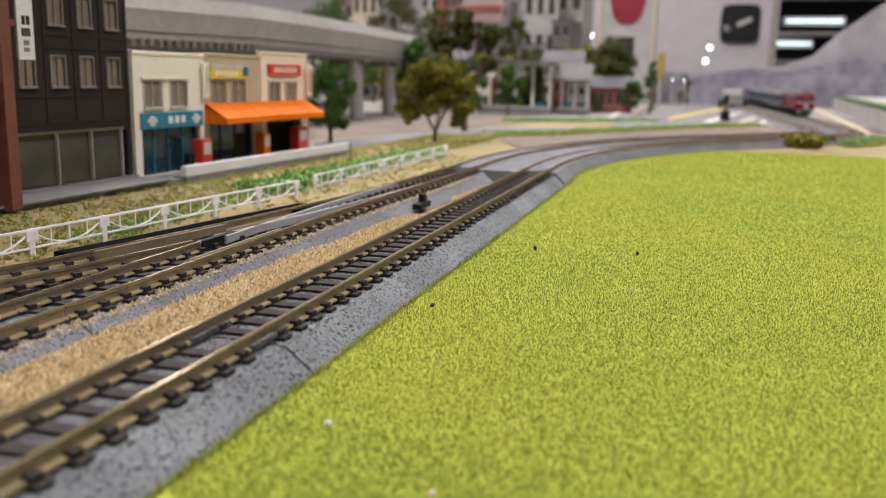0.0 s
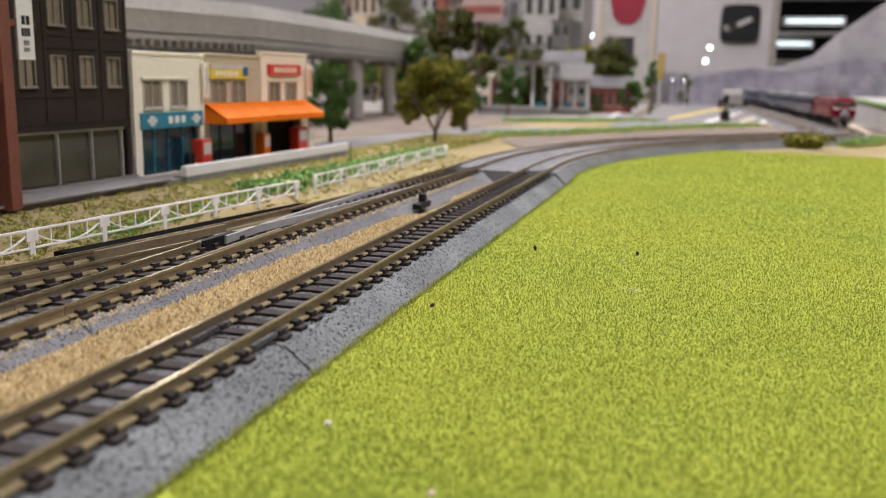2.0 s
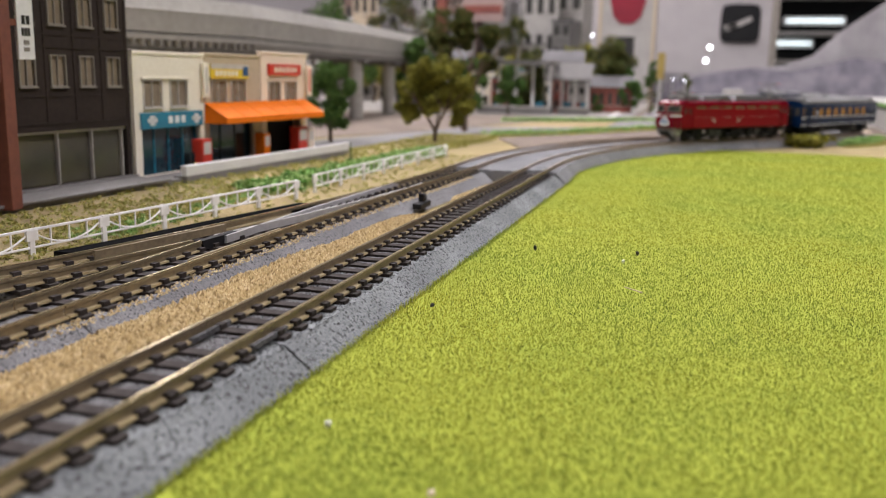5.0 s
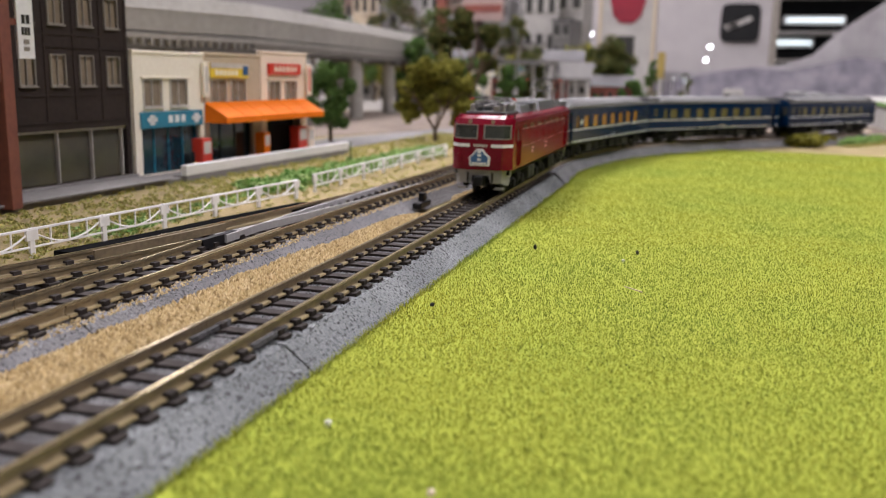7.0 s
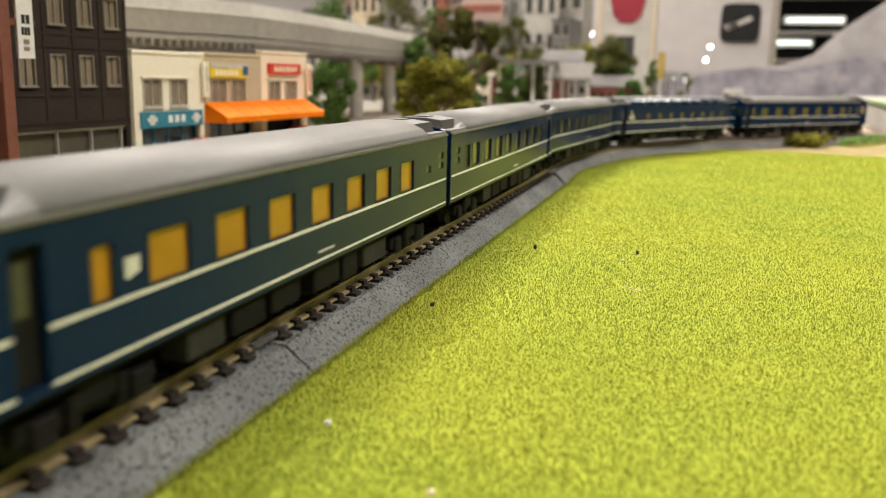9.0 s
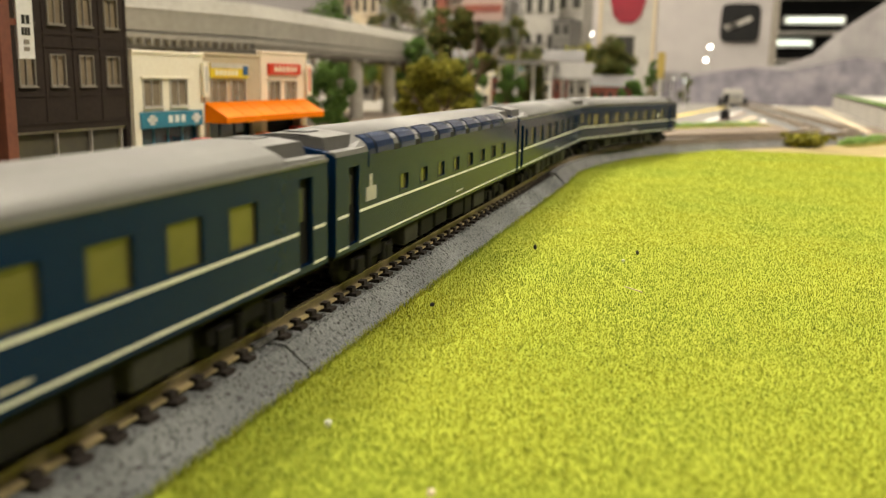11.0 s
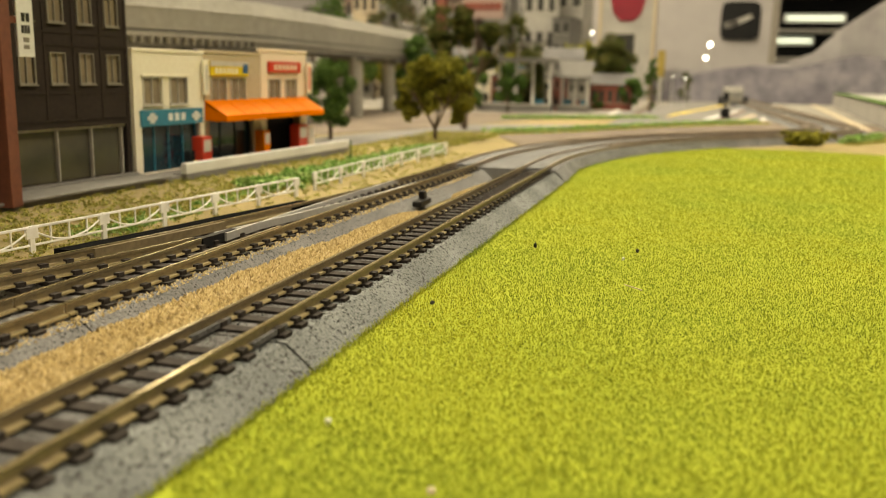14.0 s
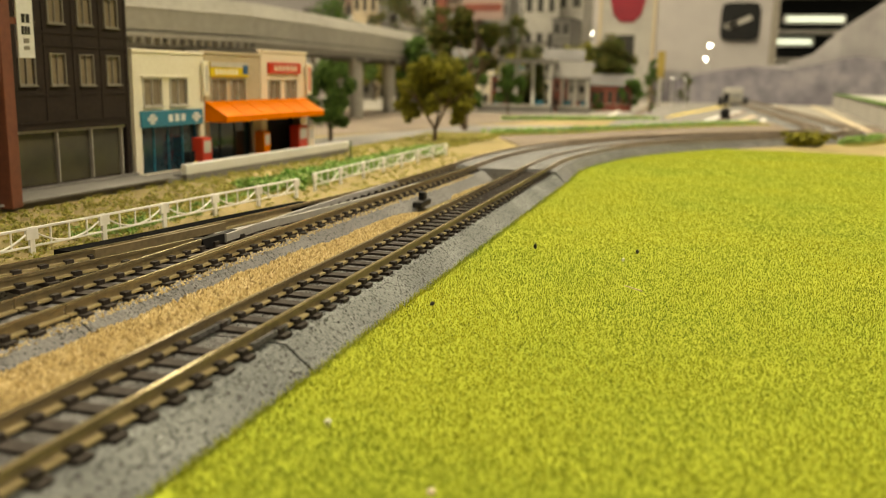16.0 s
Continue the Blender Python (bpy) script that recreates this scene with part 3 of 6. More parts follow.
grains("spilt_sand", "tan sand spilt beside the turnout's rails", spots, 0.26, M_SAND, "sand")

spots = []
for _ in range(4500):
    x = 45 + 330 * random.random() ** 1.3
    y = random.choice((-1, 1)) * random.uniform(5.8, 8.6) if random.random() < 0.6 else random.uniform(-3.8, 3.8)
    spots.append((x, y, -2.68 if abs(y) > 4 else -2.55))
grains("ballast_dust", "fine grey ballast grit on the roadbed", spots, 0.26, M_BED, "gravel")

# ---- plants ----


def clump_stuff(name, label, spots, size, material, category="bush", per=26):
    """Soft clumps of small leaf-like flakes."""
    n = len(spots)
    c = np.repeat(np.asarray(spots, float), per, 0)
    d = np.random.normal(0, 1, (n * per, 3))
    d /= np.linalg.norm(d, axis=1)[:, None]
    d[:, 2] = np.abs(d[:, 2]) * 0.8
    rad = np.repeat(np.asarray(size if np.ndim(size) else [size] * n, float), per) * np.random.uniform(0.45, 1.1, n * per)
    c = c + d * rad[:, None]
    u = np.random.normal(0, 1, (n * per, 3))
    u /= np.linalg.norm(u, axis=1)[:, None]
    w = np.cross(u, np.random.normal(0, 1, (n * per, 3)))
    w /= np.linalg.norm(w, axis=1)[:, None]
    r = (np.repeat(np.asarray(size if np.ndim(size) else [size] * n, float), per) * np.random.uniform(0.16, 0.4, n * per))[:, None]
    v = np.stack([c - u * r, c + u * r * 0.6 - w * r * 0.7, c + w * r], 1).reshape(-1, 3)
    return tagged(triangle_stuff(name, v, material), label, category, kind="stuff")


def crown(spots, size, per, flake):
    n = len(spots)
    c = np.repeat(np.asarray(spots, float), per, 0)
    d = np.random.normal(0, 1, (n * per, 3))
    d /= np.linalg.norm(d, axis=1)[:, None]
    c = c + d * (np.repeat(np.asarray(size, float), per) * np.random.uniform(0.35, 1.08, n * per))[:, None]
    u = np.random.normal(0, 1, (n * per, 3))
    u /= np.linalg.norm(u, axis=1)[:, None]
    w = np.cross(u, np.random.normal(0, 1, (n * per, 3)))
    w /= np.linalg.norm(w, axis=1)[:, None]
    r = (flake * np.random.uniform(0.5, 1.3, n * per))[:, None]
    return np.stack([c - u * r, c + u * r * 0.7 - w * r * 0.7, c + w * r], 1).reshape(-1, 3)


def tree(x, y, tall, wide, low, leaf, label, clumps=22, fork=3, lean=0.0, per=110, flake=0.9, lobes=()):
    """Model tree: forked tapered trunk, limbs, a crown of foam clumps with gaps."""
    t = empty("tree", mpose(x, y, GROUND - 0.3))
    bm = bmesh.new()
    knee = Vector((lean * 2, 0, tall * 0.14))
    cyl(bm, (0, 0, -0.5), knee, tall * 0.028, tall * 0.022, 9)
    spots, sizes = [], []
    for i in range(fork):
        a = 6.28 * i / fork + random.uniform(-0.4, 0.4)
        tip = Vector((math.cos(a) * wide * 0.26, math.sin(a) * wide * 0.26, tall * random.uniform(0.5, 0.66)))
        cyl(bm, knee, tip, tall * 0.017, tall * 0.008, 8)
        for _ in range(3):
            b = random.uniform(0, 6.28)
            q = tip + Vector((math.cos(b) * wide * 0.18, math.sin(b) * wide * 0.18, tall * random.uniform(0.02, 0.2)))
            cyl(bm, tip.lerp(knee, 0.3), q, tall * 0.009, tall * 0.003, 6)
    part("trunk", bm, M_BARK, t)
    for i in range(clumps):
        a, k = random.uniform(0, 6.28), math.sqrt(random.random())
        zz = random.uniform(0.0, 1.0)
        bulge = math.sin(math.pi * (0.22 + 0.66 * zz))
        spots.append((math.cos(a) * wide * 0.40 * k * bulge + lean * 4, math.sin(a) * wide * 0.40 * k * bulge, low + (tall * 0.9 - low) * zz))
        sizes.append(wide * random.uniform(0.08, 0.16))
        if lobes:  # uneven crown: clumps gathered in a few lobes round the limbs
            ly, lz, lr = lobes[i % len(lobes)]
            v = Vector((random.gauss(0, 1), random.gauss(0, 1), random.gauss(0, 1))).normalized() * lr * random.uniform(0.2, 0.8)
            spots[-1] = (v.x * 1.2, ly + v.y, lz + v.z)
            sizes[-1] = lr * random.uniform(0.3, 0.5)
    ob = triangle_stuff("crown", crown(spots, sizes, per, flake), leaf)
    ob.parent = t
    return tagged(t, label, "tree")


tree(566, 106, 55, 64, 18, M_LEAF, "olive-brown foam model tree with forked trunk", 110, 3, per=300, flake=0.95,
     lobes=((2, 50, 11), (13, 45, 11), (-10, 48, 12), (-17, 38, 11), (23, 34, 10), (9, 34, 12), (-6, 33, 12), (-20, 25, 9), (22, 23, 8), (17, 17, 6), (-14, 17, 6), (4, 25, 8)))
tree(694, 120, 100, 78, 40, M_LEAF2, "tall dark olive model tree with sparse crown", 50, 3, per=400, flake=1.2,
     lobes=((21, 70, 13), (3, 88, 12), (-20, 77, 13), (-18, 54, 8), (-2, 76, 11)))
tree(529, 166, 54, 40, 10, M_LEAF3, "dark green model tree beside the shops", 34, 3, per=420)
tree(1290, 66, 108, 84, 44, M_LEAF2, "broad olive model tree among distant houses", 34, 3, per=300, flake=2.0)
tree(1198, 2, 76, 22, 8, M_LEAF3, "slim dark green conifer-like model tree", 22, 1, per=90, flake=1.3)
tree(1173, 69, 24, 24, 3, M_LEAF3, "small round dark green model tree", 12, 2, per=90, flake=1.2)
tree(1600, 20, 70, 40, 10, M_LEAF2, "small dark tree at the far end of the layout", 14, 2, per=70, flake=1.8)
tree(1750, -30, 60, 44, 8, M_LEAF2, "small dark tree at the far end of the layout", 14, 2, per=70, flake=1.8)
tree(900, 330, 130, 90, 60, M_LEAF3, "dark green model tree behind the viaduct", 26, 3, per=120, flake=1.8)
tree(1050, 300, 150, 90, 70, M_LEAF2, "dark green model tree behind the viaduct", 26, 3, per=120, flake=1.8)


def scatter(n, x0, x1, y0, y1, z=GROUND):
    return [(random.uniform(x0, x1), random.uniform(y0, y1), z) for _ in range(n)]


# rough growth along the fence, bright green further on
spots = [(x, 92 + random.gauss(0, 6) - max(x - 240, 0) * 0.02, GROUND - 0.4) for x in np.random.uniform(140, 330, 330)]
clump_stuff("dry_tufts", "dry olive and straw ground tufts along the fence", spots, 1.5, M_TUFT, "grass", 30)
spots = [(x, 88 + random.gauss(0, 3.5), GROUND - 0.4) for x in np.random.uniform(190, 290, 120)]
clump_stuff("green_tufts", "fresh green foam tufts behind the white fence", spots, 1.8, M_TUFT2, "grass", 30)
spots = [(x, 91 - (x - 290) * 0.035 + random.gauss(0, 4.0), GROUND + random.uniform(-0.5, 1.5)) for x in np.random.uniform(288, 490, 620)]
clump_stuff("green_bush", "bright green foam hedge beside the fence", spots, 3.2, M_TUFT2, "bush", 40)
spots = scatter(1500, 170, 650, 92, 132)
clump_stuff("straw_tufts", "straw-coloured ground cover below the pavement", spots, 1.4, M_TUFT, "grass", 20)
spots = [(float(np.interp(u, (0, 1, 2, 3, 4, 5), (500, 636, 692, 801, 876, 950))) + random.gauss(0, 3), float(np.interp(u, (0, 1, 2, 3, 4, 5), (88, 79, 38, -20, -68, -124))) + random.gauss(0, 3), GROUND) for u in np.random.uniform(0, 5, 520)]
clump_stuff("verge_tufts", "olive tufts on the verge outside the bend", spots, 2.6, M_TUFT, "grass", 30)
spots = [(float(np.interp(u, (0, 1, 2, 3, 4), (640, 692, 801, 876, 955))) + random.gauss(0, 3), float(np.interp(u, (0, 1, 2, 3, 4), (84, 45, -13, -60, -116))) + random.gauss(0, 3), GROUND + random.uniform(0, 2)) for u in np.random.uniform(0, 4, 420)]
clump_stuff("verge_hedge", "light green foam strip outside the bend", spots, 3.4, M_TUFT2, "bush", 34)
spots = [(885 + 110 * u + random.gauss(0, 4), 128 - 140 * u + random.gauss(0, 4), GROUND) for u in np.random.uniform(0, 1, 300)]
clump_stuff("far_hedge", "light green foam strip beside the far road", spots, 4.0, M_TUFT2, "bush", 34)
spots = [(660 + random.gauss(0, 6), -135 + random.gauss(0, 5), GROUND + random.uniform(0, 6)) for _ in range(90)]
clump_stuff("olive_bush", "low olive bush at the mat's far edge", spots, 4.6, M_LEAF, "bush", 40)
spots = [(x, random.uniform(off_branch(x) + 15, 92 - (x - 150) * 0.03), GROUND - 0.5) for x in np.random.uniform(150, 480, 700)]
clump_stuff("ground_tufts", "tan and olive ground cover between fence and track", spots, 1.1, M_TUFT, "grass", 22)
spots = [(*along(s, -21 + random.gauss(0, 1.8))[:2], GROUND + random.uniform(0, 4)) for s in np.random.uniform(738, 815, 200)]
clump_stuff("lime_hedge", "lime green foam strip with olive underside", spots, 2.6, M_TUFT2, "bush", 30)
spots = [(*along(s, -27 + random.gauss(0, 2.0))[:2], GROUND - 0.5) for s in np.random.uniform(735, 830, 200)]
clump_stuff("olive_strip", "olive ground tufts in front of the lime strip", spots, 2.2, M_TUFT, "bush", 30)


# ---- fences ----
def fence(x0, y0, x1, y1, spans, label):
    d = Vector((x1 - x0, y1 - y0, 0))
    n = d.length / spans
    f = empty("fence", mpose(x0, y0, GROUND, 0, 0, math.degrees(math.atan2(d.y, d.x))))
    for i in range(spans + 1):
        bm = B(n * i - 0.75, n * i + 0.75, -0.4, 0.4, -0.8, 6.6, 0.15)
        box(bm, n * i - 1.7, n * i + 1.7, -0.5, 0.3, 3.6, 6.2, 0.1)
        part("post", bm, M_WHITE, f)
    part("top_rail", B(0, d.length, -0.3, 0.3, 5.9, 6.5, 0.1), M_WHITE, f)
    part("bottom_rail", B(0, d.length, -0.25, 0.25, 1.7, 2.2, 0.1), M_WHITE, f)
    for i in range(spans):
        bm = bmesh.new()
        pts = [(n * i + n * k / 12, 0, 2.0 + 3.9 * (2 * k / 12 - 1) ** 2) for k in range(13)]
        loft(bm, [[(x, 0.26 * math.cos(q), z + 0.26 * math.sin(q)) for q in (6.283 * j / 6 for j in range(6))] for x, _, z in pts])
        part("arch", bm, M_WHITE, f)
        for k in (3, 6, 9):
            part("baluster", B(n * i + n * k / 12 - 0.18, n * i + n * k / 12 + 0.18, -0.18, 0.18, 2.2, 5.9), M_WHITE, f)
    return tagged(f, label, "fence", "white fences")


fence(121, 89.0, 280, 70.5, 7, "white plastic model fence with looped panels")
fence(300, 72.5, 466, 69.5, 7, "white plastic model fence overgrown with green foam")


# ---- street with shops ----
ROT = -2.8


def on_street(name, dx, dy, z=0.0):
    v = Matrix.Rotation(radians(ROT), 4, "Z") @ Vector((dx, dy, 0))
    return empty(name, mpose(295 + v.x, 146 + v.y, z, 0, 0, ROT))


pave = on_street("pavement", 0, 0)
part("slab", B(-120, 150, -14.0, 60, -7.4, -4.9, 0.3), M_PAVE, pave)
part("slab", B(-120, 0, -16, 2, -4.9, -4.0, 0.2), M_PAVE, pave)
tagged(pave, "grey plastic pavement slab under the shops", "pavement", kind="structure")
low = on_street("low_wall", 9, -15.0)
part("base", B(0, 150, -1.6, 5.0, -7.5, -4.2, 0.2), M_PAVE, low)
part("coping", B(0, 150, -1.4, 1.2, -4.2, -0.1, 0.3), M_WHITE, low, "white painted guard wall")
tagged(low, "long low white guard wall on a grey base", "wall")


def bars(parent, x0, x1, z0, z1, y, mat, n, name="lettering"):
    """Plain bars for writing that cannot be read."""
    w = (x1 - x0) / n
    for i in range(n):
        part(name, B(x0 + w * (i + 0.18), x0 + w * (i + 0.82), y - 0.12, y, z0, z1), mat, parent)


def window(parent, x0, x1, z0, z1, pane, frame_mat, y=0.0, bars_n=1):
    """A window set into the wall: recessed pane, frame, sill."""
    bm = bmesh.new()
    for a, b, c, d in ((x0 - 0.5, x0, z0 - 0.5, z1 + 0.5), (x1, x1 + 0.5, z0 - 0.5, z1 + 0.5), (x0, x1, z0 - 0.5, z0), (x0, x1, z1, z1 + 0.5)):
        box(bm, a, b, y - 0.45, y + 0.6, c, d)
    for i in range(bars_n):
        xm = x0 + (x1 - x0) * (i + 1) / (bars_n + 1)
        box(bm, xm - 0.16, xm + 0.16, y - 0.1, y + 0.6, z0, z1)
    w = part("window", bm, frame_mat, parent)
    part("pane", B(x0, x1, y + 0.55, y + 0.9, z0, z1), pane, w)
    part("sill", B(x0 - 0.8, x1 + 0.8, y - 1.0, y + 0.2, z0 - 1.0, z0 - 0.5), frame_mat, w)
    return w


def wall_with_holes(x0, x1, z0, z1, y0, y1, holes):
    """A wall slab left open where the holes (x0, x1, z0, z1) are."""
    bm = bmesh.new()
    xs = sorted({x0, x1, *(h[0] for h in holes), *(h[1] for h in holes)})
    zs = sorted({z0, z1, *(h[2] for h in holes), *(h[3] for h in holes)})
    for a, b in zip(xs, xs[1:]):
        for c, d in zip(zs, zs[1:]):
            if not any(h[0] <= (a + b) / 2 <= h[1] and h[2] <= (c + d) / 2 <= h[3] for h in holes):
                box(bm, a, b, y0, y1, c, d)
    bmesh.ops.remove_doubles(bm, verts=bm.verts, dist=0.001)
    return bm


H = 49.6


def shop(dx, wall, tall, label, front, win_y=(27.6, 37.6), wx=((6, 17), (23, 34))):
    s = on_street("shop", dx, 0, -4.9)
    W = 46.6
    holes = [(a, b, *win_y) for a, b in wx] + [front]
    part("front_wall", wall_with_holes(0, W, 0, tall, 0, 1.6, holes), wall, s)
    part("side_wall", B(0, 1.5, 1.6, 52, 0, tall - 1), wall, s)
    part("side_wall", B(W - 1.5, W, 1.6, 52, 0, tall - 1), wall, s)
    part("back_wall", B(0, W, 52, 53, 0, tall - 1), wall, s)
    part("roof", B(0.2, W - 0.2, 1.0, 52, tall - 2.6, tall - 1.6), M_PAVE, s)
    part("parapet", B(-0.3, W + 0.3, -0.5, 2.1, tall - 0.2, tall + 1.2, 0.2), wall, s)
    for a, b in wx:
        window(s, a, b, *win_y, M_GLASSB, M_FRAME)
    part("lintel", B(wx[0][0] - 1.5, wx[-1][1] + 1.5, -0.9, 0.0, win_y[1] + 0.6, win_y[1] + 1.6, 0.2), wall, s)
    return s, W


s, W = shop(0, M_CREAM, H - 1.6, "", (4.0, 43.0, 0.3, 22.5))
tagged(s, "cream two-storey model shop with teal sign", "shop", "row of shops")
part("shopfront", B(4.0, 43, 2.6, 3.2, 0.3, 22.5), M_GLASST, s, "dark teal glass shopfront")
for x in (4.2, 14, 23.5, 33, 42.2):
    part("mullion", B(x, x + 0.6, 2.2, 2.7, 0.3, 22.5), M_TEAL, s)
part("sign", B(3.0, 44, -1.0, 0.0, 18.8, 25.2, 0.15), M_TEAL, s, "teal sign board")
bars(s, 19, 32, 20.6, 23.6, -1.0, M_WHITE, 3)
for x in (9.5, 39.0):
    part("emblem", slab(bmesh.new(), [(x - 3, -1.2), (x + 3, -1.2), (x + 3, -1.0), (x - 3, -1.0)], 21.3, 22.9), M_WHITE, s)
    part("emblem", B(x - 1.5, x + 1.5, -1.2, -1.0, 20.0, 24.0), M_WHITE, s)

s, W = shop(47.2, M_BEIGE, H - 1.0, "", (3.0, 40, 0.3, 19.5), wx=((5, 16.5), (21, 32.5)))
tagged(s, "beige two-storey model shop with yellow sign", "shop", "row of shops")
part("shopfront", B(3, 40, 3.0, 3.6, 0.3, 19.5), M_GLASST, s, "dark glass shopfront")
for x in (3.2, 15, 27, 39.2):
    part("mullion", B(x, x + 0.6, 2.6, 3.0, 0.3, 19.5), M_BLACK, s)
sign = part("sign", B(3, 34, -1.4, 0, 38.8, 45.2, 0.15), M_YELLOW, s, "yellow and white sign board")
part("upper_band", B(3, 34, -1.55, -1.4, 43.0, 45.2), M_FRAME, sign)
bars(s, 6, 25, 39.8, 42.2, -1.4, M_CREAM, 6)
part("emblem", B(29, 33.4, -1.6, -1.4, 40.0, 44.2), M_NAVY, s)
part("side_sign", B(-3.2, 1.0, -2.0, -0.9, 30.5, 45.5, 0.2), M_CREAM, s, "narrow cream upright sign")
bars(s, -2.4, 0.2, 32.5, 43.5, -2.0, M_FRAME, 1)
awn = bmesh.new()
loft(awn, [[(-0.5, 0, 27.0), (-0.5, -11, 20.8), (-0.5, -11, 18.2), (-0.5, -10.2, 18.2), (-0.5, -10.2, 20.2), (-0.5, 0, 25.0)],
           [(92, 0, 27.0), (92, -11, 20.8), (92, -11, 18.2), (92, -10.2, 18.2), (92, -10.2, 20.2), (92, 0, 25.0)]])
for x in (-0.5, 91.6):
    loft(awn, [[(x, 0, 26.9), (x, -11, 20.7), (x, -11, 18.2), (x, 0, 18.2)], [(x + 0.4, 0, 26.9), (x + 0.4, -11, 20.7), (x + 0.4, -11, 18.2), (x + 0.4, 0, 18.2)]])
a = on_street("awning", 47.4, -0.02, -3.7)
part("canopy", awn, M_ORANGE, a)
for i in range(1, 6):
    part("rib", loft(bmesh.new(), [[(92 * i / 6 - 0.2, 0, 27.2), (92 * i / 6 + 0.2, 0, 27.2), (92 * i / 6 + 0.2, -11, 21.0), (92 * i / 6 - 0.2, -11, 21.0)], [(92 * i / 6 - 0.2, 0, 26.9), (92 * i / 6 + 0.2, 0, 26.9), (92 * i / 6 + 0.2, -11, 20.7), (92 * i / 6 - 0.2, -11, 20.7)]]), M_ORANGE, a)
tagged(a, "orange awning across two shop fronts", "awning")

s, W = shop(94.4, M_PEACH, H + 1.2, "", (5, 40, 0.3, 19.5), wx=((7, 18), (24, 35)), win_y=(27.4, 37.0))
tagged(s, "peach two-storey model shop with red sign", "shop", "row of shops")
part("shopfront", B(5, 40, 4.6, 5.2, 0.3, 19.5), M_BLACK, s, "dark open shopfront")
part("sign", B(6, 38, -1.4, 0, 40.6, 46.0, 0.15), M_RED, s, "red sign board")
bars(s, 10, 34, 42.0, 44.6, -1.4, M_PEACH, 6)
part("side_sign", B(43.5, 48.5, -2.2, -1.1, 30, 46, 0.2), M_PEACH, s, "pale upright sign")
bars(s, 44.6, 47.4, 32, 44, -2.2, M_RED, 1)


def vending(dx, dy, mat, label, tall=14.0, wide=7.5):
    v = on_street("vending_machine", dx, dy, -4.9)
    part("cabinet", B(0, wide, 0, 5.4, 0, tall, 0.35), mat, v)
    part("display", B(0.9, wide - 0.9, -0.15, 0.05, tall * 0.52, tall * 0.9), M_FRAME, v, "pale display window")
    part("slot", B(1.2, wide - 1.2, -0.15, 0.05, tall * 0.1, tall * 0.22), M_BLACK, v)
    return tagged(v, label, "vending machine", "vending machines")


vending(33.5, -7.5, M_RED, "red vending machine before the cream shop", 13.5, 7.0)
vending(88.0, -5.0, M_ORANGE, "orange vending machine between two shops", 13.0, 6.0)
vending(122, -5.5, M_RED, "red vending machine under the orange awning", 14.5, 9.5)
vending(132.5, -5.5, M_PEACH, "peach vending machine at the shop's corner", 13.5, 6.5)
# Plain pole and plate stand in for a small figure.
p = on_street("street_figure", 25.5, -8.5, -4.9)
part("pole", cyl(bmesh.new(), (0, 0, 0), (0, 0, 8.6), 0.75, 0.5), M_BLACK, p)
part("plate", B(-0.9, 0.9, -0.95, -0.6, 2.0, 4.4), M_YELLOW, p)
tagged(p, "small figure built as a black post with yellow plate", "post")

# dark brown building
d = on_street("dark_building", -80, 1.5, -4.9)
holes, wins = [], []
for col in range(5):
    for row in range(4):
        x, z = 67.6 - col * 14.0, 36.0 + row * 20.8
        holes.append((x, x + 6.4, z, z + 9.8))
holes.append((7, 77, 1.6, 20.4))
part("front_wall", wall_with_holes(0, 79.5, 0, 130, 0, 1.8, holes), M_DARK, d)
part("side_wall", B(0, 1.5, 1.8, 60, 0, 130), M_DARK, d)
part("side_wall", B(78, 79.5, 1.8, 60, 0, 130), M_DARK, d)
part("back_wall", B(1.5, 78, 58, 60, 0, 130), M_DARK, d)
part("roof", B(0, 79.5, 0, 60, 130, 131.5, 0.2), M_DARK, d)
for a, b, c, e in holes[:-1]:
    window(d, a, b, c, e, M_GLASSB, M_DFRAME)
for z in (22.6, 32.0, 48.5, 52.8, 69.5, 73.6, 94, 115):
    part("string_course", B(0, 79.5, -0.35, 0.0, z, z + 0.6), M_DARK, d)
for x in (3.5, 23.2, 36.9, 50.6, 64.3, 78):
    part("pilaster", B(x - 0.3, x + 0.3, -0.3, 0.0, 23.5, 130), M_DARK, d)
part("shopfront", B(7, 77, 2.4, 3.0, 1.6, 20.4), M_GLASSG, d, "dark reflecting shop window")
for x in (7, 22.5, 41.7, 58.7, 75.2):
    part("mullion", B(x, x + 0.45, 1.0, 2.5, 1.6, 20.4), M_FRAME, d)
part("head_rail", B(7, 77, 0.8, 2.5, 19.5, 20.4), M_FRAME, d)
part("plinth", B(-1, 80.5, -2.2, 0, 0, 1.6, 0.2), M_PAVE, d)
tagged(d, "dark brown model office block with shop window", "building")

# red-brown steel-framed building at the street's end
r = empty("brown_building", mpose(214, 133.5, -5.5, 0, 0, 10))
part("column", B(-1.2, 4.3, -2, 4, 0, 140, 0.3), M_RUST, r)
part("column", B(-60, -55, -2, 4, 0, 140, 0.3), M_RUST, r)
for z in (38, 78, 118):
    part("beam", B(-55, -1.2, -1.4, 3.2, z, z + 8, 0.2), M_RUST, r)
    part("glazing", B(-55, -1.2, 4.5, 5.2, z + 8, z + 40), M_GLASSD, r)
part("ground_floor", B(-55, -1.2, 4.5, 5.2, 0, 38), M_GLASSD, r)
part("core", B(-55, 3.2, 8, 40, 0, 140), M_DARK, r)
tagged(r, "red-brown steel-framed model building", "building")
g = empty("upright_sign", mpose(222.5, 133.4, 37, 0, 0, -8))
part("panel", B(-0.5, 5.4, -0.6, 0.6, 2.2, 46, 0.2), M_WHITE, g)
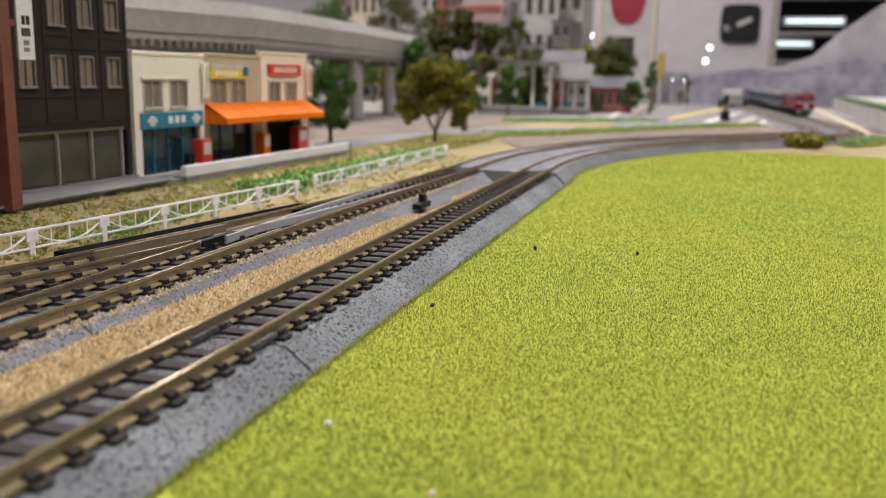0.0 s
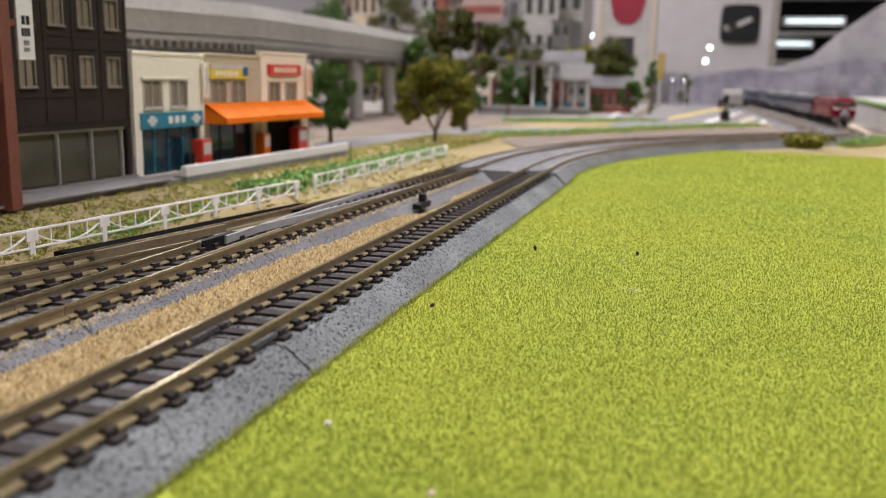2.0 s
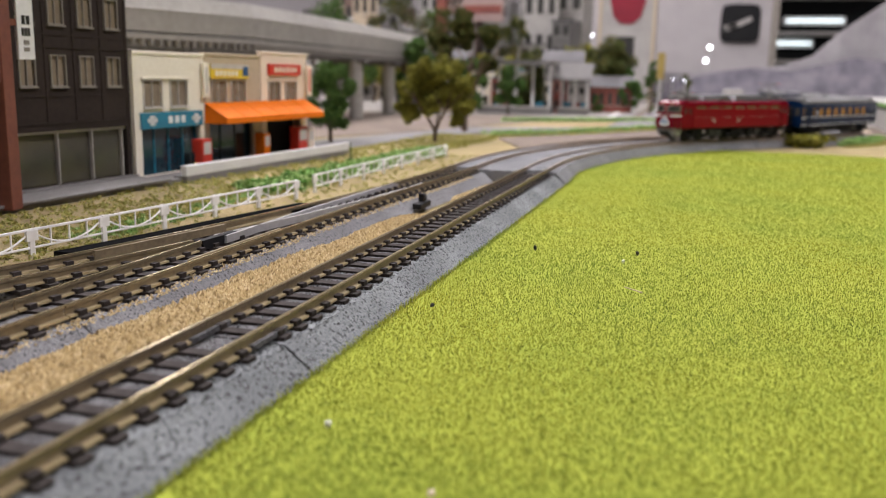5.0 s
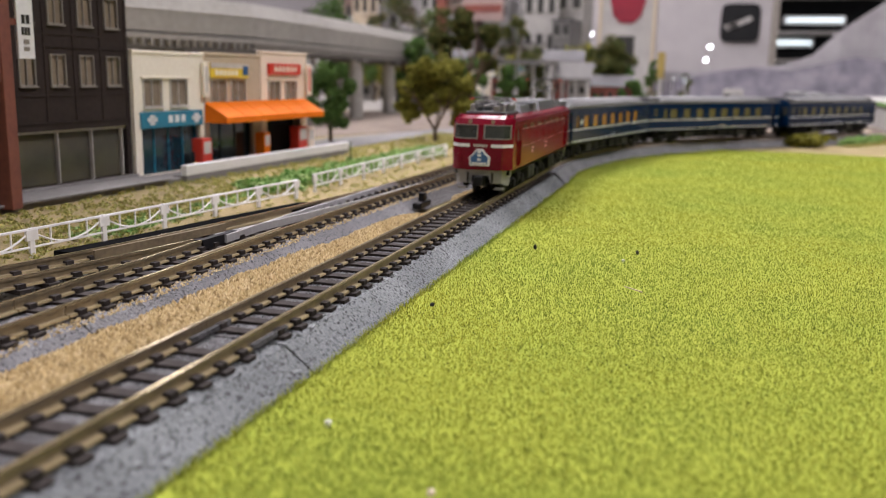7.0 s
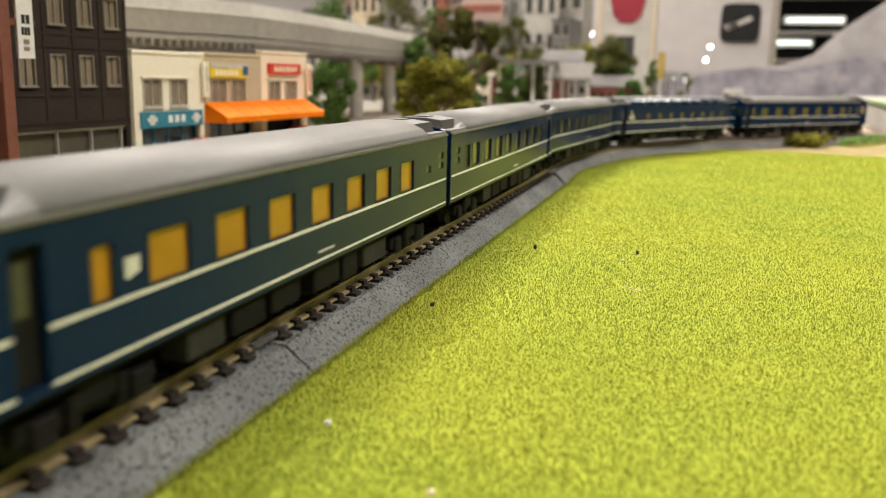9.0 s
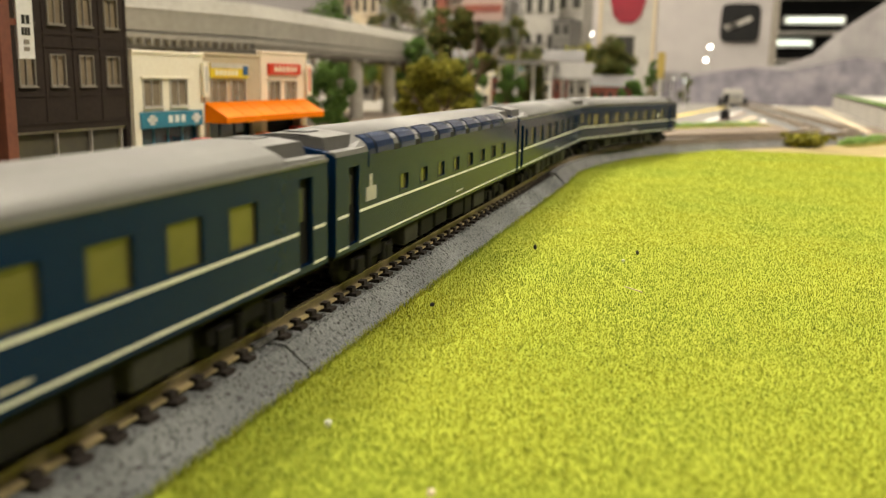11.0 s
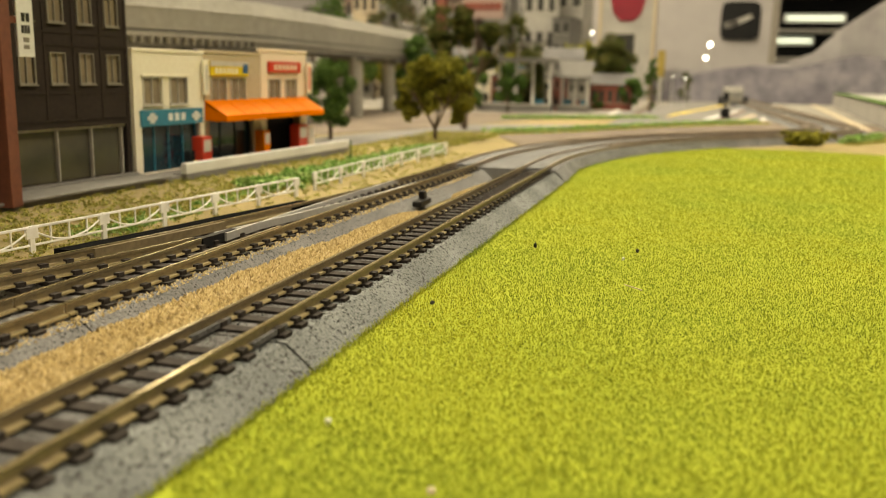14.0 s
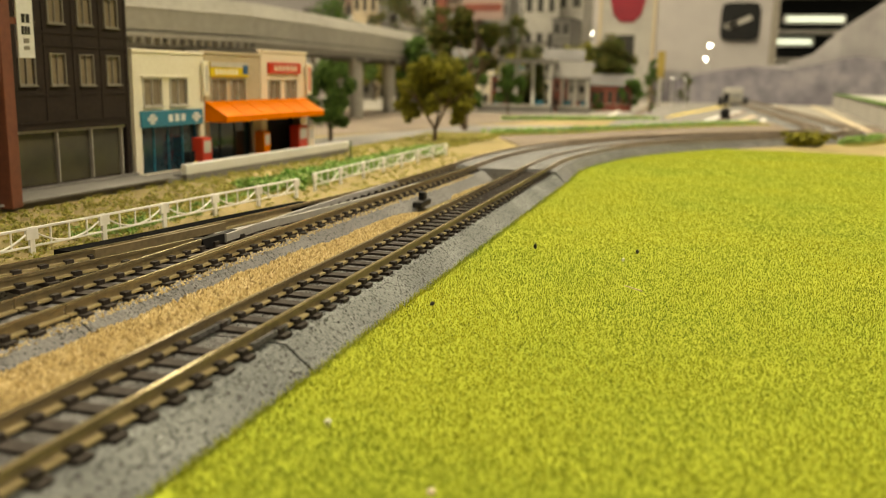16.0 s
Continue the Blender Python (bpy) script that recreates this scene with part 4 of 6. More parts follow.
part("bracket", B(-3.0, -0.5, -0.3, 0.3, 12, 14), M_RUST, g)
for x0, x1, z0, z1, mt in ((1.1, 2.3, 12.6, 15.2, M_UNDER2), (2.7, 3.9, 12.6, 15.2, M_UNDER2), (0.9, 1.7, 9.2, 11.6, M_UNDER2), (2.0, 2.8, 9.2, 11.6, M_UNDER2), (3.1, 3.9, 9.2, 11.6, M_UNDER2), (1.4, 3.4, 6.6, 8.0, M_DFRAME), (1.4, 3.4, 4.6, 5.8, M_DFRAME), (1.9, 2.9, 22, 24, M_DFRAME), (1.9, 2.9, 26, 28, M_DFRAME)):
    part("lettering", B(x0, x1, -0.75, -0.6, z0, z1), mt, g)
tagged(g, "white upright sign with dark lettering", "sign")

# ---- viaduct ----
PV = [(330, 350), (420, 322), (500, 291), (600, 257), (712, 258), (823, 263), (960, 272), (1085, 277), (1230, 284)]


def viaduct_ring(i, prof):
    a, b = Vector(PV[max(i - 1, 0)]), Vector(PV[min(i + 1, len(PV) - 1)])
    d = (b - a).normalized()
    n = Vector((-d.y, d.x))
    return [(PV[i][0] + n.x * o, PV[i][1] + n.y * o, z) for o, z in prof]


via = empty("viaduct")
DECK = [(1.2, 58), (1.2, 62), (0, 62), (0, 75.8), (5.5, 86.5), (7.1, 86.5), (7.1, 72), (52, 72), (52, 90), (53.6, 90), (53.6, 58)]
part("deck", loft(bmesh.new(), [viaduct_ring(i, DECK) for i in range(len(PV))]), M_CONC, via)
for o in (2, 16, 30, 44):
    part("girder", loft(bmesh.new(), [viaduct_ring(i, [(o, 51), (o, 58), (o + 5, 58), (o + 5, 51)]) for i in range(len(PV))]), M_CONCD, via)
# Dark strip stands for the shade in the recess below the side wall.
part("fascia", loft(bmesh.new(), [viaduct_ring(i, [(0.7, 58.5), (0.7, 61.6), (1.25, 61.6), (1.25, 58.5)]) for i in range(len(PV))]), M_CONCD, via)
part("ledge", loft(bmesh.new(), [viaduct_ring(i, [(-1.0, 57), (-1.0, 60.4), (1.4, 60.4), (1.4, 57)]) for i in range(len(PV))]), M_CONC, via)
part("cornice", loft(bmesh.new(), [viaduct_ring(i, [(-0.5, 75.2), (-0.5, 76.4), (0.9, 76.8), (0.9, 75.2)]) for i in range(len(PV))]), M_CONC, via)
for i in range(len(PV) - 1):
    a, b = Vector(PV[i]), Vector(PV[i + 1])
    n = int((b - a).length / 7)
    for k in range(n):
        q = a.lerp(b, k / n)
        part("bracket", B(q.x - 1.0, q.x + 1.0, q.y - 1.0, q.y + 1.8, 53, 57), M_CONC, via)
for x, y in ((560, 300), (816, 264), (955, 280), (470, 330), (1090, 292)):
    bm = cyl(bmesh.new(), (x, y, GROUND - 0.6), (x, y, 51), 7.0, 7.0, 20)
    part("pier", bm, M_CONC, via)
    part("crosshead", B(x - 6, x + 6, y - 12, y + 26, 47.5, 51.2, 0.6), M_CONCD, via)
tagged(via, "grey concrete model viaduct on round piers", "viaduct")


# ---- distant houses and hall ----
def house(x, y, w, d, h, wall, roof, label, rz=0, rows=2, cols=4, flat=False, category="house"):
    o = empty("house", mpose(x, y, GROUND - 0.7, 0, 0, rz))
    holes = []
    for r in range(rows):
        for c in range(cols):
            a, z = -d / 2 + d * (c + 0.22) / cols, h * (r + 0.3) / rows
            holes.append((a, a + d * 0.56 / cols, z, z + h * 0.48 / rows))
    bm = wall_with_holes(-d / 2, d / 2, 0, h, 0, 2, holes)
    bmesh.ops.transform(bm, matrix=Matrix.Translation((-w / 2, 0, 0)) @ Matrix.Rotation(radians(-90), 4, "Z"), verts=bm.verts)
    part("front_wall", bm, wall, o)
    part("side_wall", B(-w / 2 + 2, w / 2, -d / 2, -d / 2 + 2, 0, h), wall, o)
    part("side_wall", B(-w / 2 + 2, w / 2, d / 2 - 2, d / 2, 0, h), wall, o)
    part("back_wall", B(w / 2 - 2, w / 2, -d / 2 + 2, d / 2 - 2, 0, h), wall, o)
    for a, b, z0, z1 in holes:
        wn = part("window", B(-w / 2 + 1.0, -w / 2 + 1.5, -b, -a, z0, z1), M_GLASSD, o)
        part("sill", B(-w / 2 - 1.2, -w / 2 + 0.3, -b - 0.6, -a + 0.6, z0 - 1.0, z0 - 0.2), M_FRAME, wn)
    if flat:
        part("roof", B(-w / 2 - 1, w / 2 + 1, -d / 2 - 1, d / 2 + 1, h, h + 2.5), roof, o)
    else:
        part("roof", loft(bmesh.new(), [[(-w / 2 - 3, -d / 2 - 3, h), (w / 2 + 3, -d / 2 - 3, h), (0, -d / 2 - 3, h + w * 0.32)], [(-w / 2 - 3, d / 2 + 3, h), (w / 2 + 3, d / 2 + 3, h), (0, d / 2 + 3, h + w * 0.32)]]), roof, o)
    return tagged(o, label, category, "distant buildings")




def station_canopy(x, y0, y1, roof_z, pitched, roof_mat, label):
    """A platform with a row of white posts and a canopy on them."""
    c = empty("station_canopy", mpose(x, (y0 + y1) / 2, GROUND - 0.6))
    h = abs(y1 - y0) / 2
    part("platform", B(-13, 16, -h, h, 0, 9.5, 0.4), M_PAVE, c, "grey platform with pale edge")
    part("platform_edge", B(-13.6, -13, -h, h, 7.8, 9.8), M_FRAME, c)
    n = max(2, int(2 * h / 21))
    for k in range(n + 1):
        y = -h + 3 + (2 * h - 6) * k / n
        bm = B(-1.6, 1.6, y - 1.6, y + 1.6, 9.5, roof_z, 0.3)
        box(bm, -9, 9, y - 1.0, y + 1.0, roof_z - 4, roof_z - 1.5, 0.3)
        part("post", bm, M_WHITE, c, "white canopy post")
    if pitched:
        part("roof", loft(bmesh.new(), [[(-22, y, roof_z - 4), (6, y, roof_z + 16), (22, y, roof_z + 12), (22, y, roof_z + 8), (6, y, roof_z + 11), (-22, y, roof_z - 7)] for y in (-h - 3, h + 3)]), roof_mat, c)
    else:
        part("roof", B(-20, 20, -h - 4, h + 4, roof_z, roof_z + 3.2, 0.8), roof_mat, c)
        part("fascia", B(-21, -20, -h - 4, h + 4, roof_z - 2.5, roof_z + 3.6), M_CONCD, c)
    for k in range(3):
        y = -h + 2 * h * (k + 0.6) / 3.4
        part("bench", B(3, 7, y - 5, y + 5, 9.5, 15, 0.4), M_BRICK if k % 2 else M_TEAL, c)
    return tagged(c, label, "station", "station canopies")


station_canopy(1098, 208, 116, 62, False, M_PAVE, "grey flat station canopy on white posts")
station_canopy(1120, 110, 72, 48, True, M_CONCD, "pale pitched station canopy on white posts")
for y, d, h, wl, rf in ((224, 30, 52, M_CREAM, M_ROOF), (198, 20, 42, M_BRICK, M_ROOF), (178, 18, 54, M_HOUSE, M_TEAL), (158, 18, 46, M_TOWN3, M_PAVE), (138, 20, 40, M_CREAM, M_ROOF), (116, 18, 44, M_BRICK, M_ROOF), (94, 24, 38, M_HOUSE, M_PAVE)):
    house(1172, y, 36, d, h, wl, rf, "small model shop behind the station platform", 4, 2, 2, True, "shop")
house(1210, 120, 50, 50, 66, M_TOWN2, M_ROOF, "pale model house with grey tiled roof", 6, 3, 4)
house(1260, 60, 50, 56, 34, M_BRICK, M_ROOF, "low brick-red model shed with dark roof", 4, 1, 5)
house(1090, 250, 60, 60, 58, M_BEIGE, M_ROOF, "beige model house behind the viaduct", 10, 2, 4)
random.seed(9)
for x, y, h, w in ((1010, 205, 70, 60), (1045, 160, 58, 44), (1130, 150, 80, 60), (1190, 100, 60, 50), (1240, 30, 46, 40), (990, 250, 90, 70), (1330, 110, 96, 80), (1420, 60, 70, 60)):
    tree(x, y, h, w, 12, random.choice([M_LEAF2, M_LEAF3, M_LEAF]), "dark olive model tree among the houses", 20, 2, per=240, flake=2.2)
random.seed(5)
TOWN = [M_TOWN, M_TOWN, M_TOWN2, M_TOWN2, M_TOWN2, M_TOWN3]
TOWN += [M_CONCD, M_PAVE, M_BEIGE, M_HOUSE, M_CONC]
for i in range(84):
    x = random.uniform(1480, 2300)
    y = -64.9 + x * random.uniform(0.14, 0.45)
    w, dd, hh = random.uniform(30, 70), random.uniform(24, 62), random.uniform(70, 200) * x / 1500
    house(x, y, w, dd, hh, random.choice(TOWN), random.choice([M_ROOF, M_PAVE, M_TOWN3]), random.choice(("tall weathered model apartment block in the far town", "narrow model office block in the far town", "worn model block between dark trees")), random.uniform(-14, 20), random.choice((3, 4, 5)), random.choice((2, 3)), random.random() < 0.75, "building")
for i in range(48):
    x = random.uniform(1240, 2200)
    y = -64.9 + x * random.uniform(0.14, 0.45)
    tree(x, y, random.uniform(70, 190) * x / 1600, 80, 26, random.choice([M_LEAF2, M_LEAF3, M_LEAF3, M_LEAF]), "dark green model tree in the far town", 16, 2, per=110, flake=2.6)
ma = empty("brick_mast", mpose(1400, 350, GROUND - 0.6))
part("shaft", B(-8, 8, -7, 7, 0, 200, 1), M_BRICK, ma)
part("cap", B(-10, 10, -9, 9, 196, 204, 1), M_ROOF, ma)
tagged(ma, "tall red-brown brick chimney in the far town", "chimney")
bb = empty("billboard", mpose(1500, 307, GROUND - 0.6))
part("panel", B(-3, 3, -36, 36, 138, 190, 1), M_PINK, bb, "pale pink board")
part("band", B(-4.2, -3, -33, 33, 152, 164), M_BRICK, bb, "faded red band")
for y in (-26, 26):
    part("leg", B(-2, 2, y - 2.5, y + 2.5, 0, 138), M_DFRAME, bb)
tagged(bb, "pale pink roadside billboard with faded red band", "billboard")

# white tower with a red emblem panel
tw = empty("tower", mpose(1800, 86, GROUND - 0.7))
part("shaft", B(-45, 45, -52, 52, 0, 420, 1.5), M_HOUSE, tw)
SHIELD = ((-1, 120), (-1, 20), (-0.8, -8), (-0.35, -22), (0.35, -22), (0.8, -8), (1, 20), (1, 120))
part("red_panel", loft(bmesh.new(), [[(x, 33 * k, 172 + z) for k, z in SHIELD] for x in (-47, -45)]), M_DEEPRED, tw, "deep red rounded panel")
part("door", B(-47, -45, -16, 16, 72, 126), M_GLASSD, tw, "dark recessed opening")
part("corner_trim", B(-48, -45, -54, -48, 0, 420), M_BEIGE, tw)
part("corner_trim", B(-48, -45, 48, 54, 0, 420), M_BEIGE, tw)
tagged(tw, "white tower with a deep red rounded panel", "tower")

tagged(part("road", slab(bmesh.new(), [(455, 196), (560, 176), (640, 158), (760, 128), (818, 30), (818, -20), (800, 10), (720, 80), (640, 118), (560, 132), (462, 140)], -7.05, -6.4), M_ROAD), "grey model street beside the verge", "road", kind="structure")
tagged(part("street", slab(bmesh.new(), [(520, 206), (640, 164), (765, 134), (1005, 60), (1005, 340), (600, 320)], -7.05, -6.55), M_BALLAST), "brown-grey street under the viaduct", "road", kind="structure")
# truck, post, yellow sign on the far road
rd = part("road", B(820, 1010, -95, 20, -7.0, -6.4), M_ROAD)
tagged(rd, "grey model road behind the bend", "road", kind="structure")
rd2 = part("road", loft(bmesh.new(), [[(1012, -125, -7.1), (1012, 45, -7.1), (1012, 45, -6.5), (1012, -125, -6.5)], [(2200, -260, -7.1), (2200, -60, -7.1), (2200, -60, -6.5), (2200, -260, -6.5)]]), M_ROAD)
tagged(rd2, "grey model road leading into the distance", "road", kind="structure")
for y0, mt in ((-18, M_YELLOW), (-70, M_WHITE), (-104, M_BEIGE)):
    tagged(part("road_line", loft(bmesh.new(), [[(1015, y0 - 4, -6.4), (1015, y0 + 4, -6.4), (1015, y0 + 4, -6.2), (1015, y0 - 4, -6.2)], [(1700, y0 - 100, -6.4), (1700, y0 - 92, -6.4), (1700, y0 - 92, -6.2), (1700, y0 - 100, -6.2)]]), mt), "worn painted line on the model road", "road marking", kind="structure")
for (xa, ya), (xb, yb), wd, mt, lb in (((880, -212), (1790, -262), 7, M_BEIGE, "worn tan path beside the far track"), ((1015, -128), (1790, -196), 6, M_FRAME, "pale strip beside the far track"), ((1015, -84), (1790, -172), 8, M_TOWN3, "brown ballast strip of a far siding"), ((1015, -20), (1790, -66), 7, M_ROAD, "dark grey strip of the far yard"), ((1015, 10), (1700, 20), 9, M_BALLAST, "brown ballast strip of the far yard"), ((1015, 36), (1700, 66), 6, M_FRAME, "pale strip at the far yard's edge")):
    tagged(part("road_line", loft(bmesh.new(), [[(x, y - wd * k, -6.35), (x, y + wd * k, -6.35), (x, y + wd * k, -5.9), (x, y - wd * k, -5.9)] for x, y, k in ((xa, ya, 0.5), (xb, yb, 0.7))]), mt), lb, "road marking", kind="structure")
tk = empty("truck", mpose(1604, -114, -6.2))
part("cab", B(-30, 0, -15, 15, 6, 26, 3), M_TOWN2, tk)
part("windscreen", B(-31, -29.5, -12, 12, 16, 24), M_TOWN, tk)
part("cargo_box", B(2, 80, -16, 16, 8, 31, 2), M_TOWN2, tk)
for x in (-20, 60):
    for y in (-20, 20):
        part("wheel", cyl(bmesh.new(), (x, y - 3, 8), (x, y + 3, 8), 8, n=16), M_BLACK, tk)
tagged(tk, "pale grey model truck on the far road", "truck")
ps = empty("signal_post", mpose(1061, -90, -7.2))
part("pole", cyl(bmesh.new(), (0, 0, 0), (0, 0, 28), 2.0, 1.4), M_BLACK, ps)
part("box", B(-4, 4, -5, 5, 0, 12, 0.6), M_BLACK, ps)
part("head", B(-2, 2, -3, 3, 20, 30, 0.5), M_BLACK, ps)
tagged(ps, "small black trackside signal post", "signal")
ys = empty("yellow_sign", mpose(1471, 4, -7.2))
part("panel", B(-2, 2, -6, 6, 46, 88, 1), M_DULLYELLOW, ys)
part("pole", cyl(bmesh.new(), (0, 0, 0), (0, 0, 46), 3), M_METAL, ys)
tagged(ys, "yellow upright sign on a pole", "sign")
tb = empty("embankment", mpose(0, 0, -7.1))
BANK = [(870, -228), (915, -232), (1439, -273), (1800, -298), (1800, -560), (870, -560)]
part("body", slab(bmesh.new(), BANK, 0, 23), M_HOUSE, tb)
part("grass_edge", slab(bmesh.new(), [(x, y + 1.5) for x, y in BANK[:4]] + [(x, y - 14) for x, y in BANK[3::-1]], 23, 24.2), M_LEAF3, tb, "green flocked top edge")
tagged(tb, "pale cream embankment with a green top edge", "embankment")

# printed mountain backdrop on a board
ridge = [(1840, 60), (1850, -120), (1857, -213), (1874, -264), (1890, -313), (1931, -392), (2010, -640)]
rz = [52, 60, 72, 92, 140, 196, 330]
bk = bmesh.new()
loft(bk, [[(x, y, -7.2), (x, y, z), (x + 6, y, z), (x + 6, y, -7.2)] for (x, y), z in zip(ridge, rz)])
tagged(part("backdrop", bk, M_MOUNT), "grey printed mountain backdrop board", "backdrop", kind="structure")
bk = bmesh.new()
loft(bk, [[(1815 + i * 9, 30 - i * 62, -7.2), (1815 + i * 9, 30 - i * 62, z), (1819 + i * 9, 30 - i * 62, z), (1819 + i * 9, 30 - i * 62, -7.2)] for i, z in enumerate((30, 42, 58, 66, 60, 74, 88, 80, 96))])
tagged(part("backdrop", bk, M_MOUNT2), "darker printed foothills of the backdrop", "backdrop", kind="structure")

# the hall
HX0, HX1, HY0, HY1, HZ0, HZ1 = -2.6, 5.2, -2.6, 3.6, -0.95, 1.82
# The right wall is out of view and darkened to shape reflections.
for nm, a in (("wall_far", (HX1, HX1 + .1, HY0, HY1, HZ0, HZ1)), ("wall_near", (HX0 - .1, HX0, HY0, HY1, HZ0, HZ1)), ("wall_left", (HX0, HX1, HY1, HY1 + .1, HZ0, HZ1)), ("wall_right", (HX0, HX1, HY0 - .1, HY0, HZ0, HZ1))):
    tagged(part(nm, B(*[v * 1000 for v in a]), M_DARKWALL if nm == "wall_right" else M_WALLP), "unseen dark wall added to darken the train's reflections" if nm == "wall_right" else "plain pale grey hall wall", "wall", kind="structure")
tagged(part("floor", B(HX0 * 1000, HX1 * 1000, HY0 * 1000, HY1 * 1000, HZ0 * 1000 - 50, HZ0 * 1000), M_FLOOR), "grey hall floor", "floor", kind="structure")
tagged(part("ceiling", B(HX0 * 1000, HX1 * 1000, HY0 * 1000, HY1 * 1000, HZ1 * 1000, HZ1 * 1000 + 50), M_CEIL), "plain pale hall ceiling", "ceiling", kind="structure")
tagged(part("table", B(-900, 2700, -900, 1100, -950, -30.5), M_FLOOR), "dark skirted table under the layout", "table")
pt = part("partition", B(2840, 2900, -262, 330, -950, 1400), M_WALLP)
tagged(pt, "pale grey exhibition partition", "partition", kind="structure")
part("edge_post", B(2828, 2840, -262, -242, -950, 1400), M_DFRAME, pt)
pq = empty("plaque", mpose(2838, -154, 210))
part("panel", loft(bmesh.new(), [[(x, 56 * math.copysign(abs(math.cos(t)) ** 0.35, math.cos(t)), 56 * math.copysign(abs(math.sin(t)) ** 0.35, math.sin(t))) for t in (6.283 * i / 40 for i in range(40))] for x in (0, -8)]), M_BLACK, pq)
part("streak", B(-9.5, -8, -34, 40, -7, 7, m=Matrix.Rotation(radians(-24), 4, "X")), M_HOUSE, pq, "pale grey slanting emblem")
part("streak", B(-9.5, -8, 8, 46, -10, 4, m=Matrix.Rotation(radians(-14), 4, "X")), M_HOUSE, pq, "pale grey slanting emblem")
tagged(pq, "black rounded square plaque with pale emblem", "plaque")


def tube(x, y0, y1, z):
    t = empty("tube_lamp", pose(x * MM, (y0 + y1) / 2 * MM, z * MM))
    w = abs(y1 - y0) / 2
    part("tube", B(-5, 5, -w, w, -5, 5, 3), M_TUBE, t)
    part("housing", B(8, 20, -w - 10, w + 10, -16, 16), M_WHITE, t)
    return tagged(t, "white fluorescent tube lamp", "lamp", "tube lamps")


tube(3540, -337, -530, 264)
tube(3540, -291, -429, 183)
sh = empty("shelf", mpose(3590, -480, -950))
part("back", B(0, 40, -420, 330, 0, 1700), M_BLACK, sh)
for z in (1060, 1160, 1290):
    part("board", B(-120, 0, -420, 330, z, z + 12), M_HOUSE, sh)
tagged(sh, "dark shelving behind the partition", "shelf")
for x, y, z, rr in ((2568, -72, 130, 4.4), (2558, -63, 94, 4.2), (1965, 178, 132, 3), (1500, 322, 140, 1.0), (1500, 184, 117, 0.9), (1500, 121, 107, 0.7), (1500, -14, 40, 0.7), (1500, -34, 38, 0.7), (2702, -536, 132, 6), (2702, -540, 96, 6)):
    lp = empty("bulb_lamp", mpose(x, y, z))
    bm = bmesh.new()
    bmesh.ops.create_uvsphere(bm, u_segments=12, v_segments=8, radius=rr)
    part("bulb", bm, M_SPOT, lp, smooth=True)
    part("stem", cyl(bmesh.new(), (rr, 0, 0), (rr + 3, 0, -7.2 - z), 0.8), M_METAL, lp)
    tagged(lp, "bright white bulb on a thin stem", "lamp", "bulb lamps")
for _x, _y, _p in LAMPS:
    c = empty("ceiling_light", pose(_x, _y, 1.79))
    bm = bmesh.new()
    for a in ((-650, 650, -300, -262), (-650, 650, 262, 300), (-650, -612, -262, 262), (612, 650, -262, 262)):
        box(bm, *a, -20, 28)
    part("frame", bm, M_WHITE, c)
    part("diffuser", B(-612, 612, -262, 262, 4, 10), M_PANEL, c)
    tagged(c, "white rectangular ceiling light panel", "lamp", "ceiling lights")

# loose bits on the grass
for x, y, z, mt, lb in ((217, -26.6, 1.0, M_BLACK, "tiny black plastic crumb on the grass"), (208.6, -49.4, 0.6, M_WHITE, "tiny white crumb on the grass"), (153, -18.7, 0.5, M_UNDER2, "tiny dark crumb on the grass"), (94, -23.4, 0.5, M_STRIPE, "tiny pale crumb on the grass"), (220, -52, 0.5, M_UNDER2, "tiny dark crumb on the grass"), (80.5, -41, 0.4, M_BEIGE, "tiny tan crumb on the grass")):
    bm = bmesh.new()
    bmesh.ops.create_icosphere(bm, subdivisions=1, radius=0.5)
    for v in bm.verts:
        v.co *= random.uniform(0.6, 1.3)
    ob = part("crumb", bm, mt)
    ob.matrix_basis = mpose(x, y, -5.6)
    ob.scale = (1, 1, 0.6 + z)
    tagged(ob, lb, "crumb", "crumbs")
ob = part("straw", cyl(bmesh.new(), (-2.4, 0.6, 0), (2.2, -0.4, 0.2), 0.14, 0.1, 6), M_BEIGE)
ob.matrix_basis = mpose(178.2, -54, -5.3, 0, 0, 65)
tagged(ob, "thin tan straw lying on the grass", "straw")
ob = part("stick", cyl(bmesh.new(), (0, 0, -1), (0.8, 0, 11), 0.6, 0.3, 7), M_LEAF3)
ob.matrix_basis = mpose(392, 96, GROUND)
tagged(ob, "thin dark green stalk behind the hedge", "plant")

# ---- the train; local x runs backwards along the train, z = 0 on the railheads ----
ROOF = [(-9.6, 23.6), (-9.3, 24.6), (-8.2, 25.6), (-6.0, 26.6), (-3.0, 27.3), (0, 27.5), (3.0, 27.3), (6.0, 26.6), (8.2, 25.6), (9.3, 24.6), (9.6, 23.6)]


def wheelset(parent, x, r=3.0):
    bm = bmesh.new()
    for k in (-1, 1):
        cyl(bm, (x, k * 4.0, r), (x, k * 5.1, r), r, n=20)
        cyl(bm, (x, k * 3.6, r), (x, k * 4.0, r), r + 0.45, n=20)
    cyl(bm, (x, -4, r), (x, 4, r), 0.7)
    part("wheelset", bm, M_UNDER2, parent, "blackened metal wheelset")


